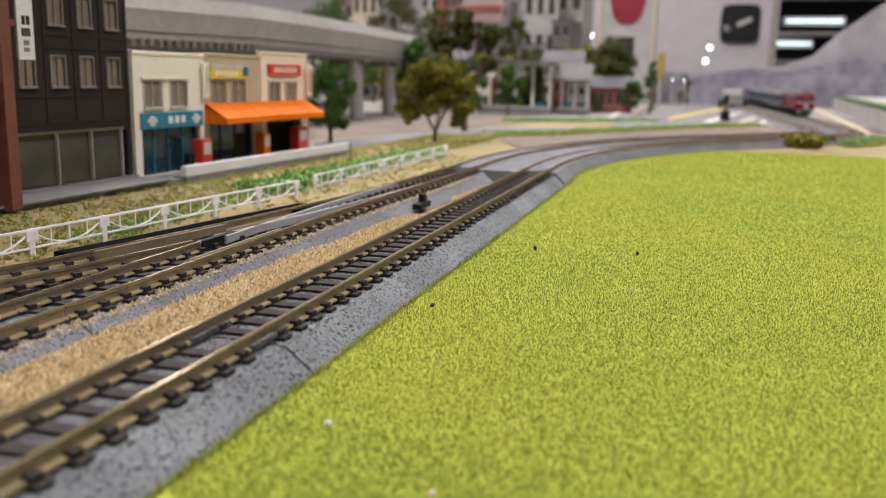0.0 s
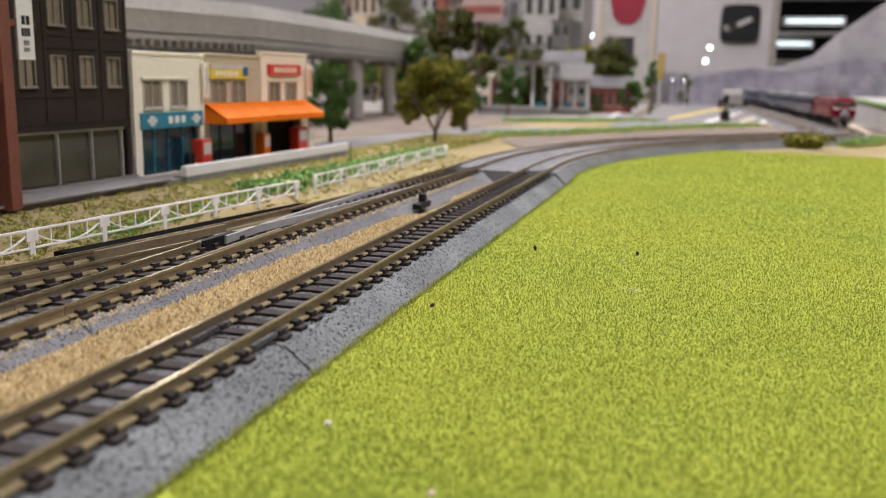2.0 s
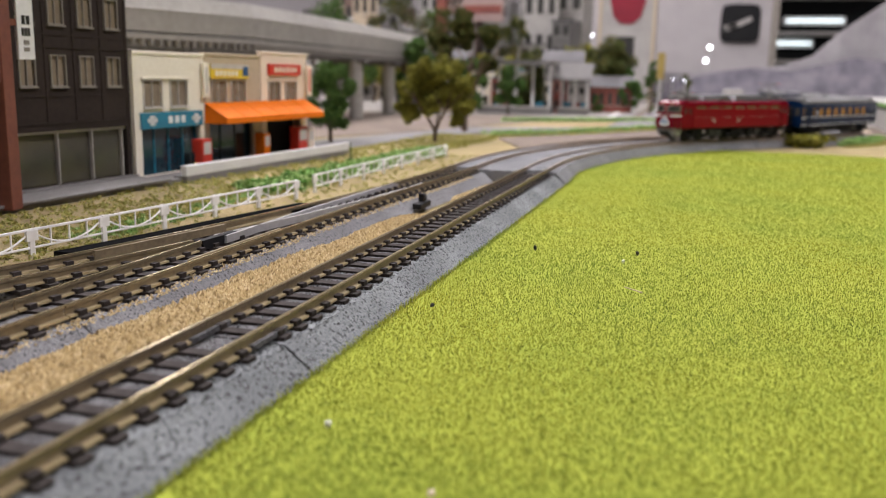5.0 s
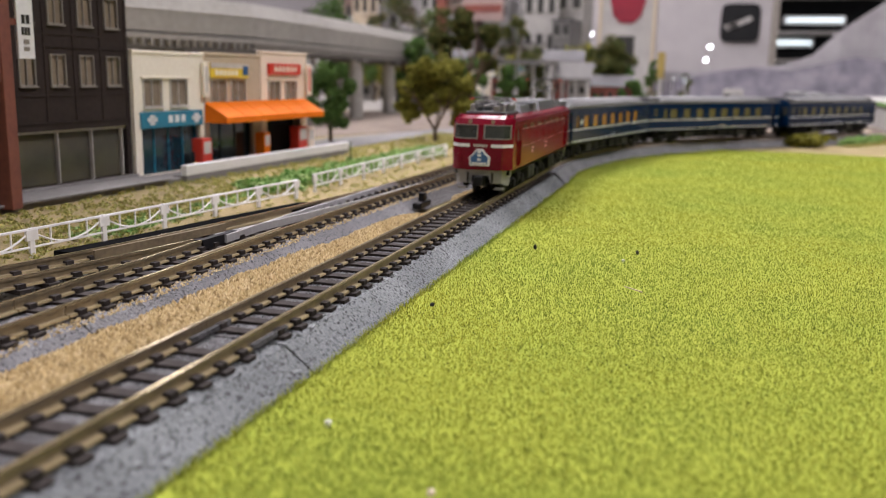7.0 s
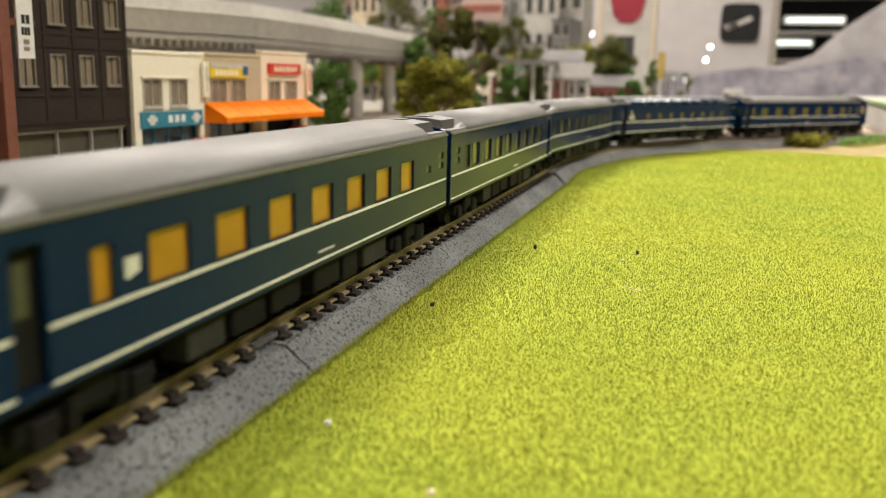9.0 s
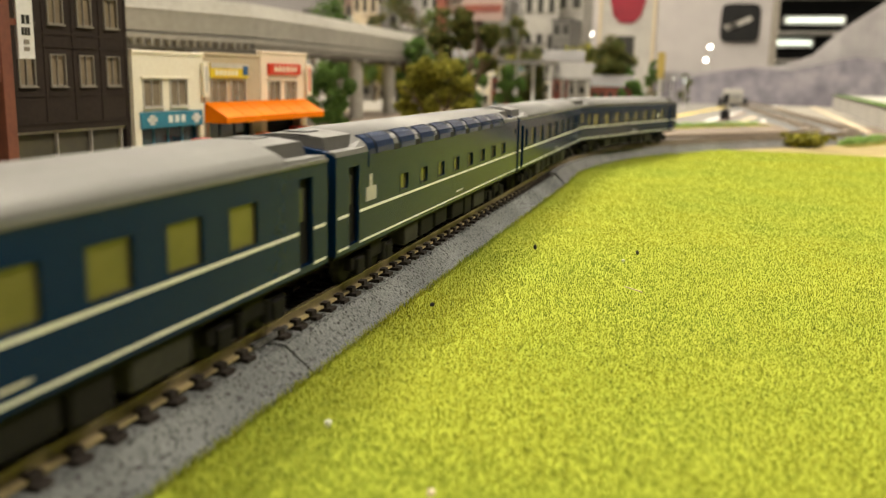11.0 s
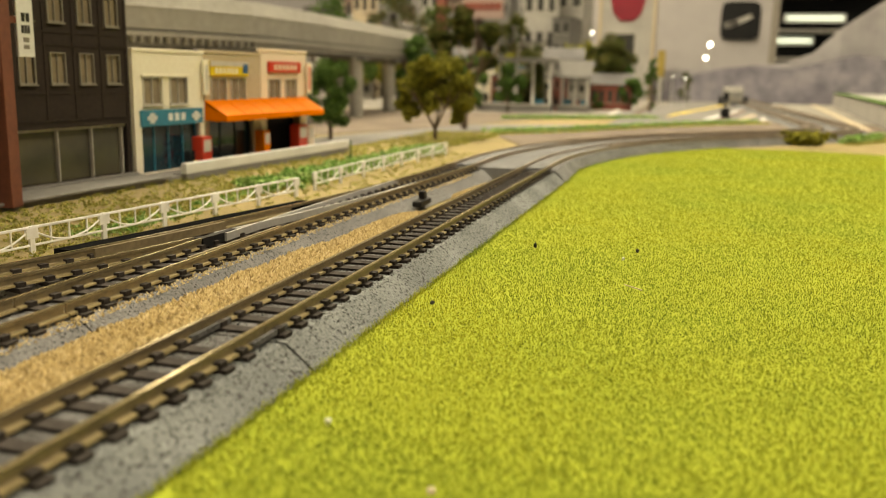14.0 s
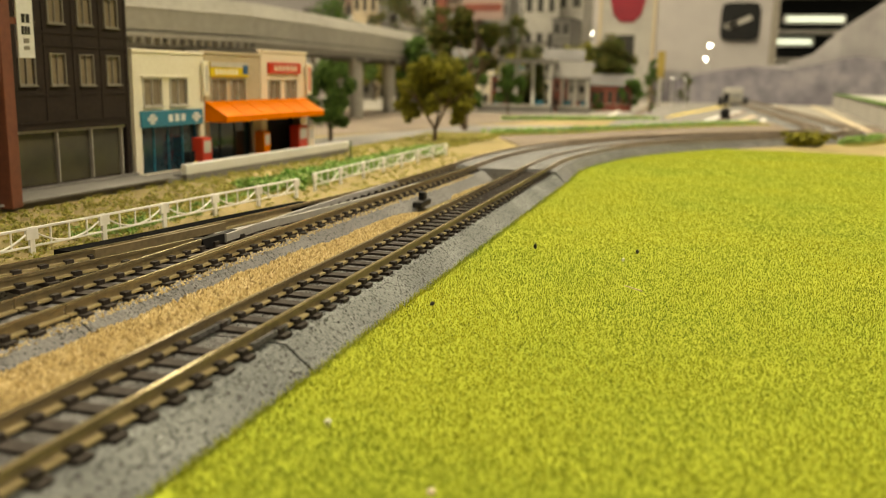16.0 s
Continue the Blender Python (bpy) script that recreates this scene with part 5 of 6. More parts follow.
def bogie(parent, x, half, coach=True):
    b = part("bogie", B(x - 2.5, x + 2.5, -6.4, 6.4, 3.2, 6.9, 0.3), M_UNDER, parent, "black bogie frame")
    for k in (-1, 1):
        bm = bmesh.new()
        box(bm, x - half - 3.2, x + half + 3.2, k * 6.9 - 0.8, k * 6.9 + 0.8, 2.6, 5.0, 0.25)
        for d in (-half, half):
            box(bm, x + d - 1.7, x + d + 1.7, k * 7.6 - 0.8, k * 7.6 + 0.8, 1.7, 4.7, 0.3)
        box(bm, x - 3.2, x + 3.2, k * 7.4 - 0.9, k * 7.4 + 0.9, 3.4, 6.6, 0.4)
        for d in (-half * 0.5, half * 0.5):
            cyl(bm, (x + d, k * 8.0, 2.2), (x + d, k * 8.0, 5.6), 0.8)
        part("side_frame", bm, M_UNDER, b)
    for d in (-half, half):
        wheelset(b, x + d)


def shell_side(parent, y, x0, x1, z0, z1, holes, mat, name="side_wall"):
    s = 1 if y > 0 else -1
    bm = wall_with_holes(x0, x1, z0, z1, min(y, y - s * 0.8), max(y, y - s * 0.8), holes)
    return part(name, bm, mat, parent)


def coach(kind, label):
    """Blue sleeping coach: side walls with window openings, silver roof, stripes, underframe."""
    c = empty("passenger_coach")
    L, w, zb, zt = 71.8, 9.6, 7.4, 23.6
    vent_rows = (18.6, 16.3)
    if kind == "lounge":
        wins = [(50.0 - 12.9 * i, 54.6 - 12.9 * i, 14.8, 17.9) for i in range(8)]
        small, doors = [(66.0, 70.0, 19.6, 20.9)], [(-66.4, -61.8, 8.4, 21.6)]
    elif kind == "jr":
        wins = [(-42.2 + 13.65 * i, -34.4 + 13.65 * i, 14.2, 19.9) for i in range(7)] + [(-51.5, -48.2, 14.2, 19.9), (-68.6, -65.8, 15.0, 20.0)]
        small = [(65.6, 69.0, z, z + 1.4) for z in vent_rows] + [(56.2, 59.4, 16.3, 17.7)]
        doors = [(-62.0, -57.8, 8.4, 21.6)]
    elif kind == "sleeper":
        wins = [(-51.4 + 15.9 * i, -43.5 + 15.9 * i, 14.4, 20.0) for i in range(7)] + [(-61.6, -57.8, 14.4, 20.0), (55.6, 59.4, 14.4, 20.0)]
        small = [(65.0, 69.4, z, z + 1.4) for z in vent_rows]
        doors = [(-68.4, -64.2, 8.4, 21.6)]
    elif kind == "end":
        wins = [(-52.1 + 13.55 * i, -44.7 + 13.55 * i, 14.4, 20.0) for i in range(8)] + [(-58.2, -54.7, 14.4, 20.0), (65.8, 68.8, 15.0, 20.0)]
        small = [(-67.6, -63.4, z, z + 1.5) for z in vent_rows]
        doors = [(58.0, 62.4, 8.4, 21.6)]
    else:
        wins = [(-51.6 + i * 13.35, -44.4 + i * 13.35, 14.5, 20.1) for i in range(8)] + [(-57.8, -54.2, 14.5, 20.1)]
        small = [(-67.2, -63.8, z, z + 1.4) for z in vent_rows]
        doors = [(61.8, 66.4, 8.4, 21.6)]
    for k in (-1, 1):
        body = shell_side(c, k * w, -L, L, zb, zt, wins + small + doors, M_BLUE)
        for a, b, z0, z1 in wins:
            win = part("window", B(a, b, *sorted((k * (w - 0.75), k * (w - 0.45))), z0, z1), M_AMBER if kind == "jr" else M_OLIVE, c, "window with reflected and inner light in its yellowish colour")
            bm = bmesh.new()
            for q in ((a - 0.3, a, z0 - 0.3, z1 + 0.3), (b, b + 0.3, z0 - 0.3, z1 + 0.3), (a, b, z0 - 0.3, z0), (a, b, z1, z1 + 0.3)):
                box(bm, q[0], q[1], *sorted((k * (w - 0.3), k * (w + 0.07))), q[2], q[3])
            part("window_frame", bm, M_BLUE, win)
        for a, b, z0, z1 in small:
            part("vent_window", B(a, b, *sorted((k * (w - 0.6), k * (w - 0.3))), z0, z1), M_OLIVE, c)
        for a, b, z0, z1 in doors:
            dr = part("door", B(a, b, *sorted((k * (w - 1.5), k * (w - 1.0))), z0, z1), M_UNDER, c, "dark folding door set back")
            part("pane", B(a + 1.2, b - 1.2, *sorted((k * (w - 1.1), k * (w - 0.9))), 15, 20), M_GLASSD, dr)
        cuts = sorted((a - 0.3, b + 0.3) for a, b, _, _ in doors)
        x = -L + 0.8
        for a, b in cuts + [(L - 0.8, L)]:
            if a - x > 1.0:
                part("stripe", B(x, a, *sorted((k * w, k * (w + 0.06))), 13.45, 13.92), M_STRIPE, c, "ivory waist stripe")
                part("stripe", B(x, a, *sorted((k * w, k * (w + 0.06))), 8.1, 8.48), M_STRIPE, c, "ivory lower stripe")
            x = b
        if kind == "jr" or kind == "end":
            xj = -45.2 if kind == "jr" else 40.2
            part("emblem", B(xj - 1.1, xj - 0.15, *sorted((k * w, k * (w + 0.05))), 15.7, 17.9), M_STRIPE, c, "pale lettering-like emblem")
            part("emblem", B(xj + 0.1, xj + 1.1, *sorted((k * w, k * (w + 0.05))), 16.0, 17.9), M_STRIPE, c)
        if kind == "lounge":
            part("emblem", B(-58.5, -53.6, *sorted((k * w, k * (w + 0.05))), 14.9, 17.4), M_HOUSE, c, "pale grey crest")
            part("emblem", B(-57.0, -55.6, *sorted((k * w, k * (w + 0.05))), 17.4, 19.6), M_HOUSE, c)
        part("marking", B(1, 7, *sorted((k * w, k * (w + 0.05))), 9.4, 9.8), M_FRAME, c)
    # ends
    for e in (-1, 1):
        ex = e * L
        bm = bmesh.new()
        prof = [(-9.55, 7.4)] + [(y, 23.5 + (z - 23.6) * 0.46) for y, z in ROOF] + [(9.55, 7.4)]
        loft(bm, [[(ex - e * 0.9, y, z) for y, z in prof], [(ex, y * 0.985, 7.4 + (z - 7.4) * 0.992) for y, z in prof]])
        end = part("end_wall", bm, M_BLUE, c)
        part("gangway", B(*sorted((ex, ex + e * 1.0)), -3.2, 3.2, 8.2, 21.4, 0.3), M_BLACK, c, "black gangway bellows")
        for y in (-6.6, 6.6):
            part("end_window", B(*sorted((ex, ex + e * 0.12)), y - 1.7, y + 1.7, 15, 20.4), M_GLASSB if kind == "end" else M_GLASSD, end)
        part("coupler", B(*sorted((ex - e * 4, ex + e * 1.55)), -1.2, 1.2, 4.2, 6.2, 0.2), M_BLACK, c)
    # roof: full curve in the middle, flat shoulders round a raised grey unit at each end
    top = [(y, z) for y, z in ROOF]
    flat = [(y, min(z, 24.4)) for y, z in ROOF]
    rr = part("roof", loft(bmesh.new(), [[(x, y, z) for y, z in top] for x in (-57.5, 57.5)]), M_SILVER, c, "silver-painted curved roof", smooth=False)
    for e in (-1, 1):
        part("roof_end", loft(bmesh.new(), [[(e * 57.55, y, z) for y, z in top], [(e * 60.6, y, z) for y, z in flat], [(e * 71.6, y, z) for y, z in flat]]), M_SILVER, rr)
        unit = part("roof_unit", loft(bmesh.new(), [[(e * 57.0, -7.0, 24.2), (e * 57.0, -6.2, 26.5), (e * 57.0, 6.2, 26.5), (e * 57.0, 7.0, 24.2)], [(e * 70.0, -7.0, 24.2), (e * 69.4, -6.2, 26.5), (e * 69.4, 6.2, 26.5), (e * 70.0, 7.0, 24.2)]]), M_UNITSHADE, rr, "dark grey louvred roof unit, side shade in its colour")
        part("lid", loft(bmesh.new(), [[(e * 57.2, -6.3, 26.52), (e * 57.2, -2.5, 27.15), (e * 57.2, 2.5, 27.15), (e * 57.2, 6.3, 26.52)], [(e * 69.2, -6.3, 26.52), (e * 69.2, -2.5, 27.0), (e * 69.2, 2.5, 27.0), (e * 69.2, 6.3, 26.52)]]), M_SILVER, unit, "silver lid with a square hatch")
        part("hatch", B(*sorted((e * 62.0, e * 66.5)), -2.2, 2.2, 27.0, 27.3, 0.1), M_GREY, unit)
    for f in rr.data.polygons:
        f.use_smooth = True
    for k in (-1, 1) if kind != "lounge" else ():
        part("gutter", B(-71.6, 71.6, *sorted((k * 9.55, k * 9.85)), 23.4, 23.9), M_SILVER, rr)
    if kind == "lounge":
        ARC = [(9.72, 21.0), (9.74, 23.0), (9.66, 24.0), (9.25, 25.0), (8.4, 25.85), (7.2, 26.4)]

        def shell(k, x0, x1, out, lo, hi):
            pts = [(k * (y + out * (y - 4) / 6), z + out * 0.7) for y, z in ARC[lo:hi]]
            back = [(k * (y - 0.35), z - 0.3) for y, z in reversed(ARC[lo:hi])]
            return loft(bmesh.new(), [[(x, y, z) for y, z in pts + back] for x in (x0, x1)])

        for k in (-1, 1):
            part("shoulder", shell(k, -57.4, 52.0, 0.0, 0, 6), M_BLUE, c, "blue curved roof shoulder")
            for i in range(8):
                x = 49.0 - 13.0 * i
                rim = part("skylight_rim", shell(k, x - 12.0, x + 0.3, 0.06, 1, 6), M_BLACK, c)
                part("skylight", shell(k, x - 11.5, x - 2.7, 0.16, 1, 6), M_SKYPANE, rim, "blue-black curved skylight window")
                # The glass reflects here; the reflection is made as its own pale piece.
                part("reflection_pane", shell(k, x - 2.6, x, 0.18, 2, 5), M_PANEGLINT, rim, "pale reflection painted at the skylight's end")
    # floor and underframe
    part("floor_pan", B(-71, 71, -8.9, 8.9, 6.6, 7.4), M_UNDER, c)
    random.seed(11)
    x = -34.0
    while x < 34:
        ln = random.uniform(5, 13)
        for k in (-1, 1):
            part("equipment_box", B(x, x + ln, *sorted((k * 4.5, k * 8.6)), random.uniform(1.8, 3.2), 6.7, 0.4), random.choice([M_UNDER, M_UNDER2]), c)
        x += ln + random.uniform(1.2, 5)
    for x in (-50, 50):
        bogie(c, x, 7.5)
    return tagged(c, label, "coach", "coaches of the train")


def locomotive():
    c = empty("locomotive")
    L, w, zb, zt = 61.2, 9.7, 8.4, 23.2
    for k in (-1, 1):
        holes = [(-43.2 + i * 13.2, -43.2 + i * 13.2 + 10.0, 20.6, 21.8) for i in range(7)]
        holes += [(-54.9, -52.5, 16.6, 21.0), (52.5, 54.9, 16.6, 21.0)]
        doors = [(-50.6, -47.2, 9.0, 21.4), (47.2, 50.6, 9.0, 21.4)]
        shell_side(c, k * w, -L + 4.9, L - 4.9, zb, zt, holes + doors, M_LOCOS)
        for i in range(7):
            a = -43.2 + i * 13.2
            lou = part("clerestory_window", B(a, a + 10, *sorted((k * (w - 0.6), k * (w - 0.3))), 20.6, 21.8), M_OLIVE, c, "olive side window strip")
            part("window_frame", B(a - 0.3, a + 10.3, *sorted((k * (w - 0.1), k * (w + 0.06))), 20.35, 20.55), M_DFRAME, lou)
            part("panel_line", B(a - 1.6, a - 1.4, *sorted((k * w, k * (w + 0.07))), 14.6, 23.0), M_LOCO, c)
            part("grip_line", B(a, a + 10, *sorted((k * w, k * (w + 0.05))), 14.8, 14.9), M_DFRAME, c)
        for a in (-54.9, 52.5):
            part("cab_side_window", B(a, a + 2.4, *sorted((k * (w - 0.6), k * (w - 0.35))), 16.6, 21.0), M_CLEAR, c)
        for a, b, z0, z1 in doors:
            d = part("cab_door", B(a, b, *sorted((k * (w - 0.7), k * (w - 0.3))), z0, z1), M_LOCOS, c)
            part("pane", B(a + 0.9, b - 0.9, *sorted((k * (w - 0.35), k * (w - 0.2))), 17, 20.8), M_CLEAR, d)
            for x in (a - 0.5, b + 0.3):
                part("handrail", B(x, x + 0.2, *sorted((k * w, k * (w + 0.4))), 9.5, 17), M_LOCO, d)
        for xx in (-25, 1):
            part("number_plate", B(xx - 1.6, xx + 1.8, *sorted((k * w, k * (w + 0.05))), 13.1, 13.5), M_FRAME, c, "small pale lettering bars")
            part("number_plate", B(xx - 1.2, xx + 1.2, *sorted((k * w, k * (w + 0.05))), 11.8, 12.3), M_FRAME, c)
    # roof
    prof = [(-9.7, 23.2), (-9.2, 24.3), (-7.6, 25.0), (-4, 25.4), (0, 25.5), (4, 25.4), (7.6, 25.0), (9.2, 24.3), (9.7, 23.2)]
    part("roof", loft(bmesh.new(), [[(x, y, z) for y, z in prof] for x in (-L + 4.9, L - 4.9)]), M_LOCO, c, smooth=False)
    for k in (-1, 1):
        part("gutter", B(-56, 56, *sorted((k * 9.6, k * 9.95)), 23.0, 23.35), M_LOCO, c)
    # cab fronts, slightly bowed
    for e in (-1, 1):
        xe = e * L
        def face(z0, z1, sh0, sh1, mat, name, y0=-9.7, y1=9.7, proud=0.0, th=1.2, label=""):
            ys = sorted({y0, y1, *(q for q in (-9.0, -8.2, -7.6, -7.0, -6.2, -4, -2, 0, 2, 4, 6.2, 7.0, 7.6, 8.2, 9.0) if y0 < q < y1)})
            bow = lambda y: -0.35 * (min(abs(y), 7.0) / 7) ** 2 - 3.4 * max(abs(y) - 6.8, 0) ** 1.25 / 2.9 ** 1.25
            bm = bmesh.new()
            loft(bm, [[(xe + e * (bow(y) + proud - sh0), y, z0), (xe + e * (bow(y) + proud - sh1), y, z1), (xe + e * (bow(y) + proud - sh1 - th), y, z1), (xe + e * (bow(y) + proud - sh0 - th), y, z0)] for y in ys])
            return part(name, bm, mat, c, label)
        face(8.4, 17.9, 0.0, 0.25, M_LOCO, "nose", -9.68, 9.68)
        face(17.9, 22.2, 0.25, 0.9, M_LOCO, "window_pillar", -0.9, 0.9)
        face(17.9, 22.2, 0.25, 0.9, M_LOCO, "window_pillar", -9.68, -9.1)
        face(17.9, 22.2, 0.25, 0.9, M_LOCO, "window_pillar", 9.1, 9.68)
        for a, b in ((-9.1, -0.9), (0.9, 9.1)):
            face(17.9, 22.2, 0.7, 1.35, M_CLEAR, "windscreen", a, b, th=0.3, label="pale framed windscreen")
            face(17.9, 18.2, 0.25, 0.3, M_DFRAME, "windscreen_frame", a, b, 0.06, 0.5)
            face(22.0, 22.3, 0.85, 0.9, M_DFRAME, "windscreen_frame", a, b, 0.06, 0.5)
            face(17.9, 22.3, 0.25, 0.9, M_DFRAME, "windscreen_frame", a, a + 0.35, 0.06, 0.5)
            face(17.9, 22.3, 0.25, 0.9, M_DFRAME, "windscreen_frame", b - 0.35, b, 0.06, 0.5)
        face(22.2, 24.0, 0.9, 2.0, M_LOCO, "brow", -9.68, 9.68)
        face(24.0, 25.2, 2.0, 5.0, M_LOCO, "brow", -8.8, 8.8, th=4)
        for a, b in ((-9.6, -3.4), (3.4, 9.6)):
            face(15.4, 16.4, 0.12, 0.16, M_WHITE, "white_band", a, b, 0.1, 0.3, "white band across the nose")
        for i in range(6):
            part("number", B(*sorted((xe - e * 0.25, xe + e * 0.1)), -2.2 + i * 0.75, -1.7 + i * 0.75, 15.5, 16.3), M_FRAME, c)
        for k in (-1, 1):
            part("headlamp", cyl(bmesh.new(), (xe - e * 2.4, k * 3.6, 23.2), (xe - e * 1.2, k * 3.6, 23.2), 0.6, n=14), M_RAIL, c, "small brass headlamp")
            part("tail_lamp", B(*sorted((xe - e * 0.5, xe + e * 0.3)), k * 6.4 - 0.7, k * 6.4 + 0.7, 10.6, 13.4, 0.2), M_LOCO, c)
            part("skirt", loft(bmesh.new(), [[(xe - e * 0.9, k * 2.4, 8.4), (xe - e * 1.2, k * 7.0, 8.4), (xe - e * 1.4, k * 6.6, 4.2), (xe - e * 1.2, k * 3.2, 4.2)], [(xe - e * 2.2, k * 2.4, 8.4), (xe - e * 2.4, k * 7.0, 8.4), (xe - e * 2.5, k * 6.6, 4.2), (xe - e * 2.4, k * 3.2, 4.2)]]), M_SKIRT, c, "grey front skirt")
            part("side_skirt", loft(bmesh.new(), [[(xe - e * 1.2, k * 7.0, 8.5), (xe - e * 1.4, k * 6.6, 4.2), (xe - e * 4.4, k * 8.4, 3.4), (xe - e * 5.6, k * 9.2, 8.5)], [(xe - e * 1.6, k * 6.6, 8.5), (xe - e * 1.8, k * 6.2, 4.2), (xe - e * 4.8, k * 8.0, 3.4), (xe - e * 6.0, k * 8.8, 8.5)]]), M_SKIRT, c)
            part("brake_hose", cyl(bmesh.new(), (xe - e * 0.9, k * 3.9, 7.6), (xe - e * 0.5, k * 3.9, 4.6), 0.3, n=6), M_BLACK, c)
            part("step", B(*sorted((xe - e * 4, xe - e * 1.4)), k * 5.8 - 1.4, k * 5.8 + 1.4, 2.2, 2.8), M_SKIRT, c)
        part("apron", B(*sorted((xe - e * 2.4, xe - e * 1.0)), -2.6, 2.6, 6.6, 8.4), M_SKIRT, c)
        part("coupler", B(*sorted((xe - e * 3, xe + e * 1.8)), -1.5, 1.5, 3.6, 6.6, 0.4), M_BLACK, c)
    # headmark on the leading end
    hm = [(-3.1, 9.7), (3.1, 9.7), (3.3, 12.4), (1.9, 13.6), (1.0, 14.9), (-1.0, 14.9), (-1.9, 13.6), (-3.3, 12.4)]
    mk = part("headmark", loft(bmesh.new(), [[(x, y, z) for y, z in hm] for x in (-61.9, -61.1)]), M_WHITE, c, "white-edged blue headmark")
    part("field", loft(bmesh.new(), [[(x, y * 0.83, 12.2 + (z - 12.2) * 0.8) for y, z in hm] for x in (-62.0, -61.9)]), M_NAVY, mk)
    for z in (11.3, 12.6, 13.6):
        part("lettering", B(-62.1, -62.0, -0.6, 0.6, z, z + 0.7), M_WHITE, mk)
    part("lettering", B(-62.1, -62.0, -2.3, 2.3, 10.3, 10.8), M_WHITE, mk)
    # roof gear
    part("roof_hatch", loft(bmesh.new(), [[(x + dx, y, z) for (y, z), dx in zip(((-7.2, 25.0), (-6.2, 28.4), (6.2, 28.4), (7.2, 25.0)), (0, sx, sx, 0))] for x, sx in ((-1, 3), (38, -3))]), M_GREY, c, "grey roof hood")
    part("roof_hatch", loft(bmesh.new(), [[(x + dx, y, z) for (y, z), dx in zip(((-7.0, 25.0), (-6.0, 27.6), (6.0, 27.6), (7.0, 25.0)), (0, sx, sx, 0))] for x, sx in ((-34, 2), (-3, -2))]), M_GREY, c, "grey roof hood")
    part("hatch_lid", B(-16, -9, -7.6, -1, 26.4, 28.2, 0.3), M_GREY, c)
    part("equipment_tray", B(-54, -35, -6.6, 6.6, 25.2, 26.0, 0.2), M_GREY, c)
    part("equipment_tray", B(38.5, 55, -6.6, 6.6, 25.2, 26.0, 0.2), M_GREY, c)
    for x, y in ((-52, -5), (-52, 5), (-37, -5), (-37, 5), (40, -5), (40, 5), (54, -5), (54, 5)):
        part("insulator", cyl(bmesh.new(), (x, y, 26), (x, y, 28.2), 0.8, 0.6), M_SKIRT, c)
    bm = B(-50, -46, -6, -2, 26, 28.6, 0.3)
    box(bm, -43, -40, 1, 5, 26, 28.8, 0.3)
    box(bm, -46, -38, -5.6, -3.4, 26, 27.8, 0.3)
    part("switchgear", bm, M_GREY, c)
    for i, (x, y, h) in enumerate(((-53, -3, 1.8), (-49, 3.5, 2.4), (-42, -4, 2.0), (-39, 2.5, 2.6), (41, 3, 2.2), (44, -3.6, 1.6), (52, 2.6, 2.2))):
        part("roof_fitting", B(x, x + 2.6, y - 1.1, y + 1.1, 26, 26 + h, 0.25), M_GREY if i % 2 else M_SKIRT, c)
    for y in (-5.4, 5.4, 0.8):
        part("roof_conductor", cyl(bmesh.new(), (-53, y, 28.0), (-36, y, 28.3), 0.2, n=6), M_METAL, c)
    part("roof_conductor", cyl(bmesh.new(), (-36, 3.0, 28.6), (40, 3.0, 28.9), 0.22, n=6), M_METAL, c)
    part("busbar", cyl(bmesh.new(), (-36, -3.5, 28.6), (-2, -3.5, 29.0), 0.25, n=6), M_METAL, c)

    def pantograph(x, up):
        zt, zm, reach = (36.6, 31.6, 6.4) if up else (30.4, 29.0, 9.4)
        p = bmesh.new()
        box(p, x - 6, x + 6, -4.6, -3.8, 26.6, 27.3)
        box(p, x - 6, x + 6, 3.8, 4.6, 26.6, 27.3)
        for e in (-1, 1):
            cyl(p, (x + e * 4.2, -5, 27.4), (x + e * 4.2, 5, 27.4), 0.35, n=6)
        g = part("pantograph", p, M_PANTO, c, "raised grey diamond pantograph" if up else "folded grey pantograph")
        for k in (-1, 1):
            for e in (-1, 1):
                part("lower_arm", cyl(bmesh.new(), (x + e * (2.2 if up else 4.2), k * 4.2, 27.4), (x + e * reach, k * 3.8, zm), 0.24, n=6), M_PANTO, g)
                part("upper_arm", cyl(bmesh.new(), (x + e * reach, k * 3.8, zm), (x + e * 0.9, k * 3.0, zt - 0.5), 0.2, n=6), M_PANTO, g)
            part("brace", cyl(bmesh.new(), (x - reach, k * 3.8, zm), (x + reach * 0.1, -k * 3.0, zt - 0.5), 0.12, n=6), M_PANTO, g)
        for e in (-1, 1):
            part("cross_tube", cyl(bmesh.new(), (x + e * reach, -3.8, zm), (x + e * reach, 3.8, zm), 0.2, n=6), M_PANTO, g)
            part("contact_strip", box(bmesh.new(), x + e * 1.0 - 0.35, x + e * 1.0 + 0.35, -6.2, 6.2, zt - 0.4, zt, 0.1), M_PANTO, g)
        for k in (-1, 1):
            part("horn", cyl(bmesh.new(), (x, k * 6.0, zt - 0.2), (x, k * 7.6, zt - 0.9), 0.2, n=6), M_RED, g, "red pantograph horn")

    pantograph(-45, False)
    pantograph(47, True)
    # frame and running gear
    part("floor_pan", B(-58, 58, -8.6, 8.6, 6.8, 8.4), M_UNDER, c)
    random.seed(7)
    for x in (-27.5, -21, 14, 21):
        for k in (-1, 1):
            part("equipment_box", B(x, x + 5.5, *sorted((k * 5, k * 9.0)), 2.6, 6.9, 0.4), random.choice([M_UNDER, M_UNDER2]), c)
    for x in (-40, 0, 40):
        bogie(c, x, 7.0)
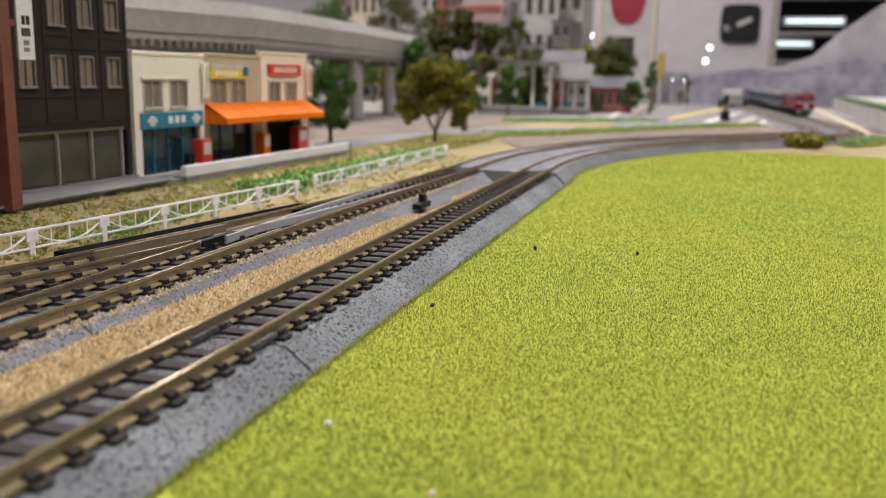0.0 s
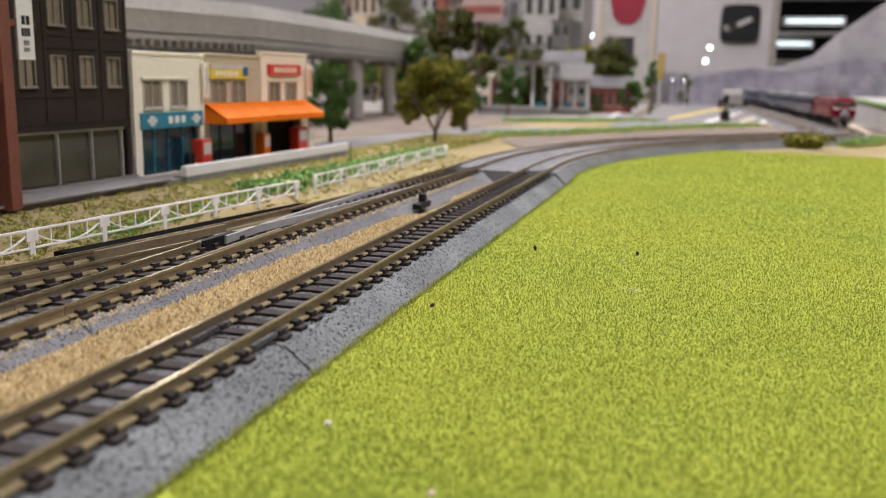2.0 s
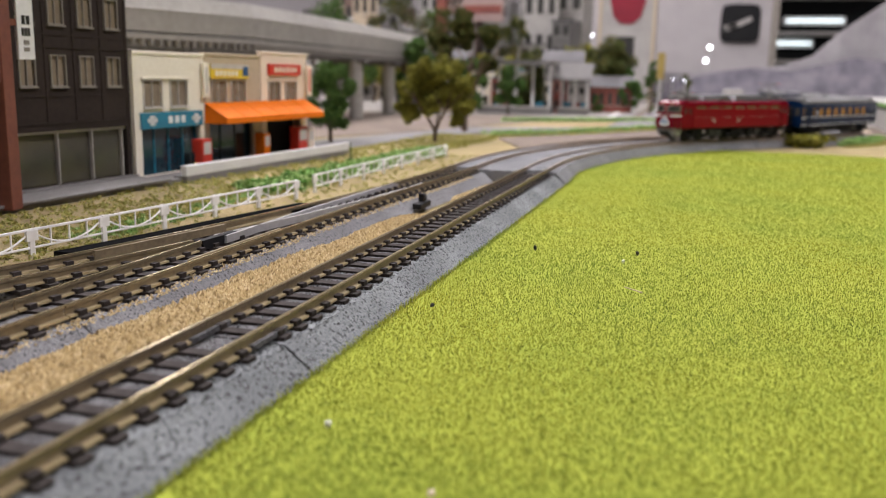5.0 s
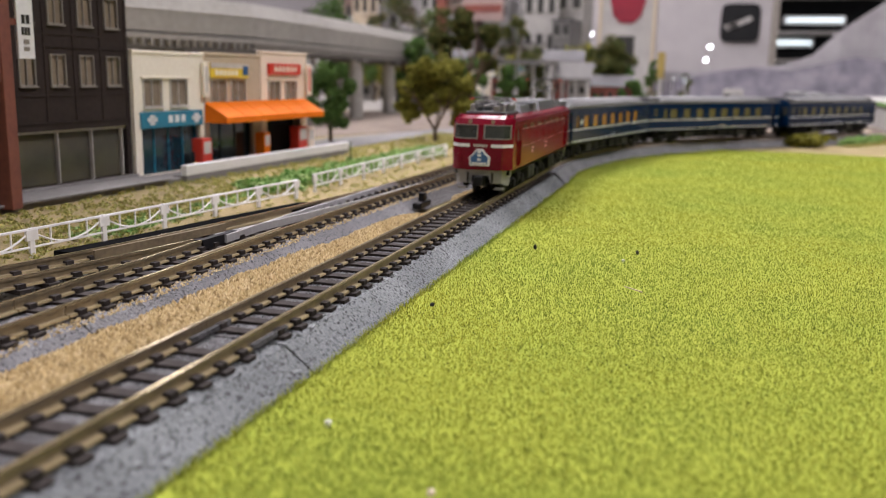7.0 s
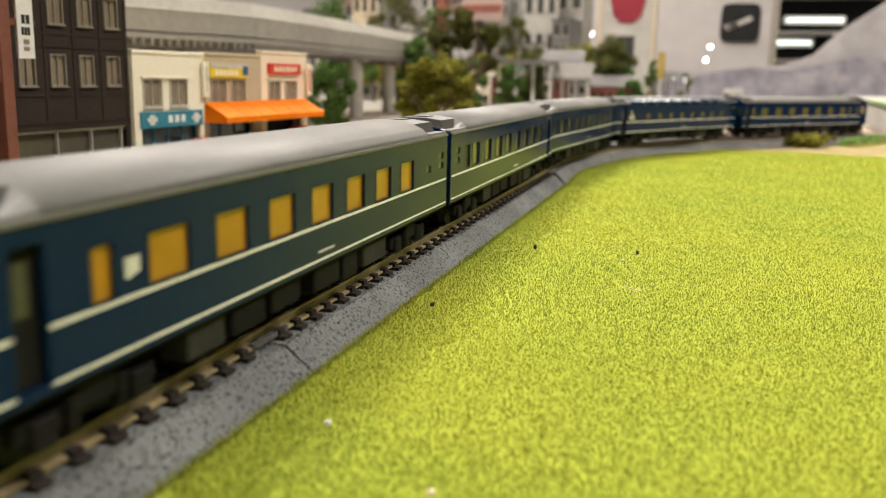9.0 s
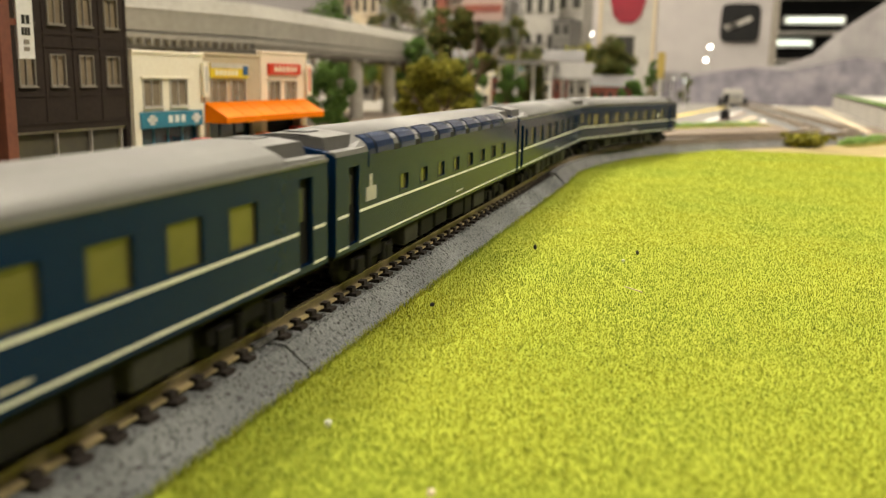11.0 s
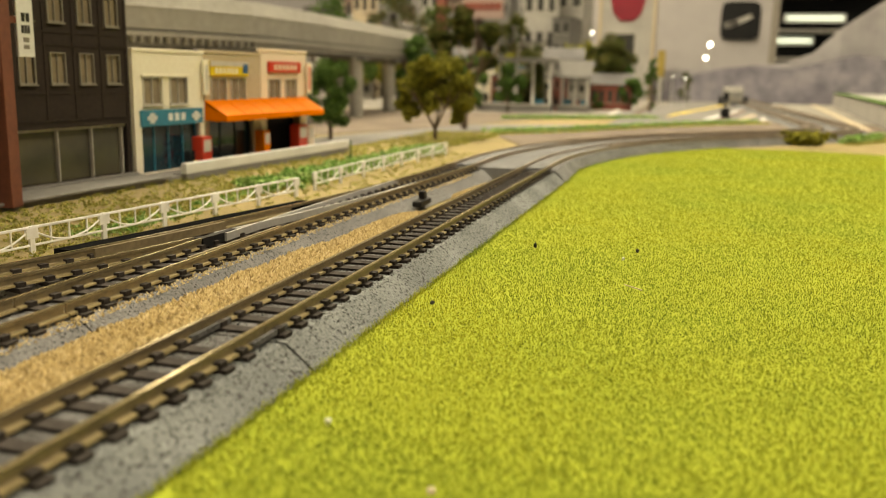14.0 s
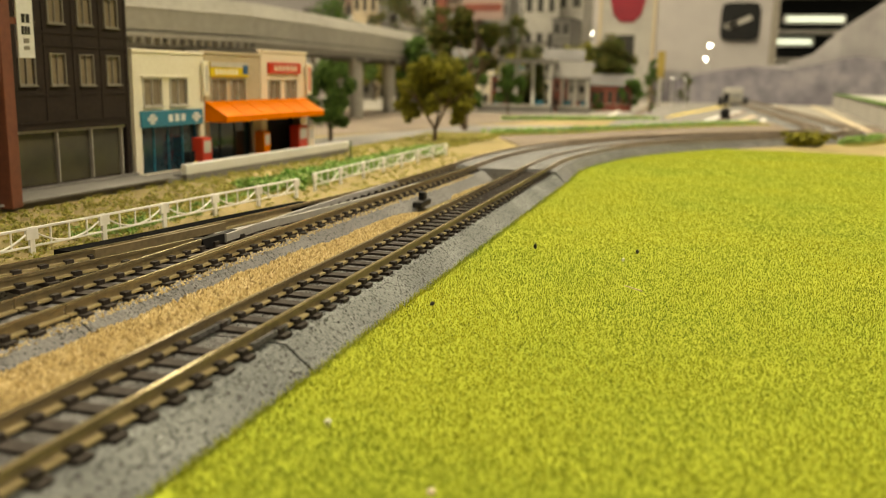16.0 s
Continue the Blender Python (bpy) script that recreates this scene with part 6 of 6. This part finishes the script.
    return tagged(c, "dark red electric locomotive with a blue headmark", "locomotive")


loco = locomotive()
first = coach("jr", "blue sleeping coach with silver roof and ivory stripes")
second = coach("plain", "blue sleeping coach with silver roof and amber windows")
lounge = coach("lounge", "blue lounge coach with skylight windows and silver roof")
last = coach("end", "blue end coach with silver roof and pale emblem")
third = copy_thing(second, Matrix())
fifth = coach("sleeper", "blue sleeping coach with silver roof and grass-reflecting windows")
TRAIN = [(loco, -62.8, 40.0), (first, 73.5, 50.0), (second, 220.5, 50.0), (third, 367.5, 50.0), (lounge, 514.5, 50.0), (fifth, 661.5, 50.0), (last, 808.5, 50.0)]

# place along the line of the coupling behind the locomotive
TIMES = [0, 1.0, 2.0, 3.0, 3.5, 3.8, 4.0, 4.2, 6.3, 7.0, 7.5, 8.0, 8.5, 9.0, 11.3, 12.0, 12.5, 13.0, 13.5, 16.0]
PLACE = [1268, 1150, 1038, 926, 884, 859, 835, 810, 500, 387, 303, 218.5, 132.5, 47.5, -368, -492.5, -583, -676, -767, -1225]


def place_at(t):
    """Smooth course through the timetable."""
    k = max(0, min(len(TIMES) - 2, int(np.searchsorted(TIMES, t, side="right")) - 1))
    sl = [(PLACE[min(i + 1, len(PLACE) - 1)] - PLACE[max(i - 1, 0)]) / (TIMES[min(i + 1, len(TIMES) - 1)] - TIMES[max(i - 1, 0)]) for i in (k, k + 1)]
    h = TIMES[k + 1] - TIMES[k]
    u = (t - TIMES[k]) / h
    return ((2 * u ** 3 - 3 * u ** 2 + 1) * PLACE[k] + (u ** 3 - 2 * u ** 2 + u) * h * sl[0] + (3 * u ** 2 - 2 * u ** 3) * PLACE[k + 1] + (u ** 3 - u ** 2) * h * sl[1])


def motions():
    """The train runs from the far bend past the camera."""
    steps = [i * 0.2 for i in range(81)]
    for thing, lag, half in TRAIN:
        rows = []
        for t in steps:
            s = place_at(t) + lag
            a, b = along(s - half), along(s + half)
            rows.append((t, mpose((a[0] + b[0]) / 2, (a[1] + b[1]) / 2, 0.02, 0, 0, math.degrees(math.atan2(b[1] - a[1], b[0] - a[0])))))
        walk(thing, rows)


motions()
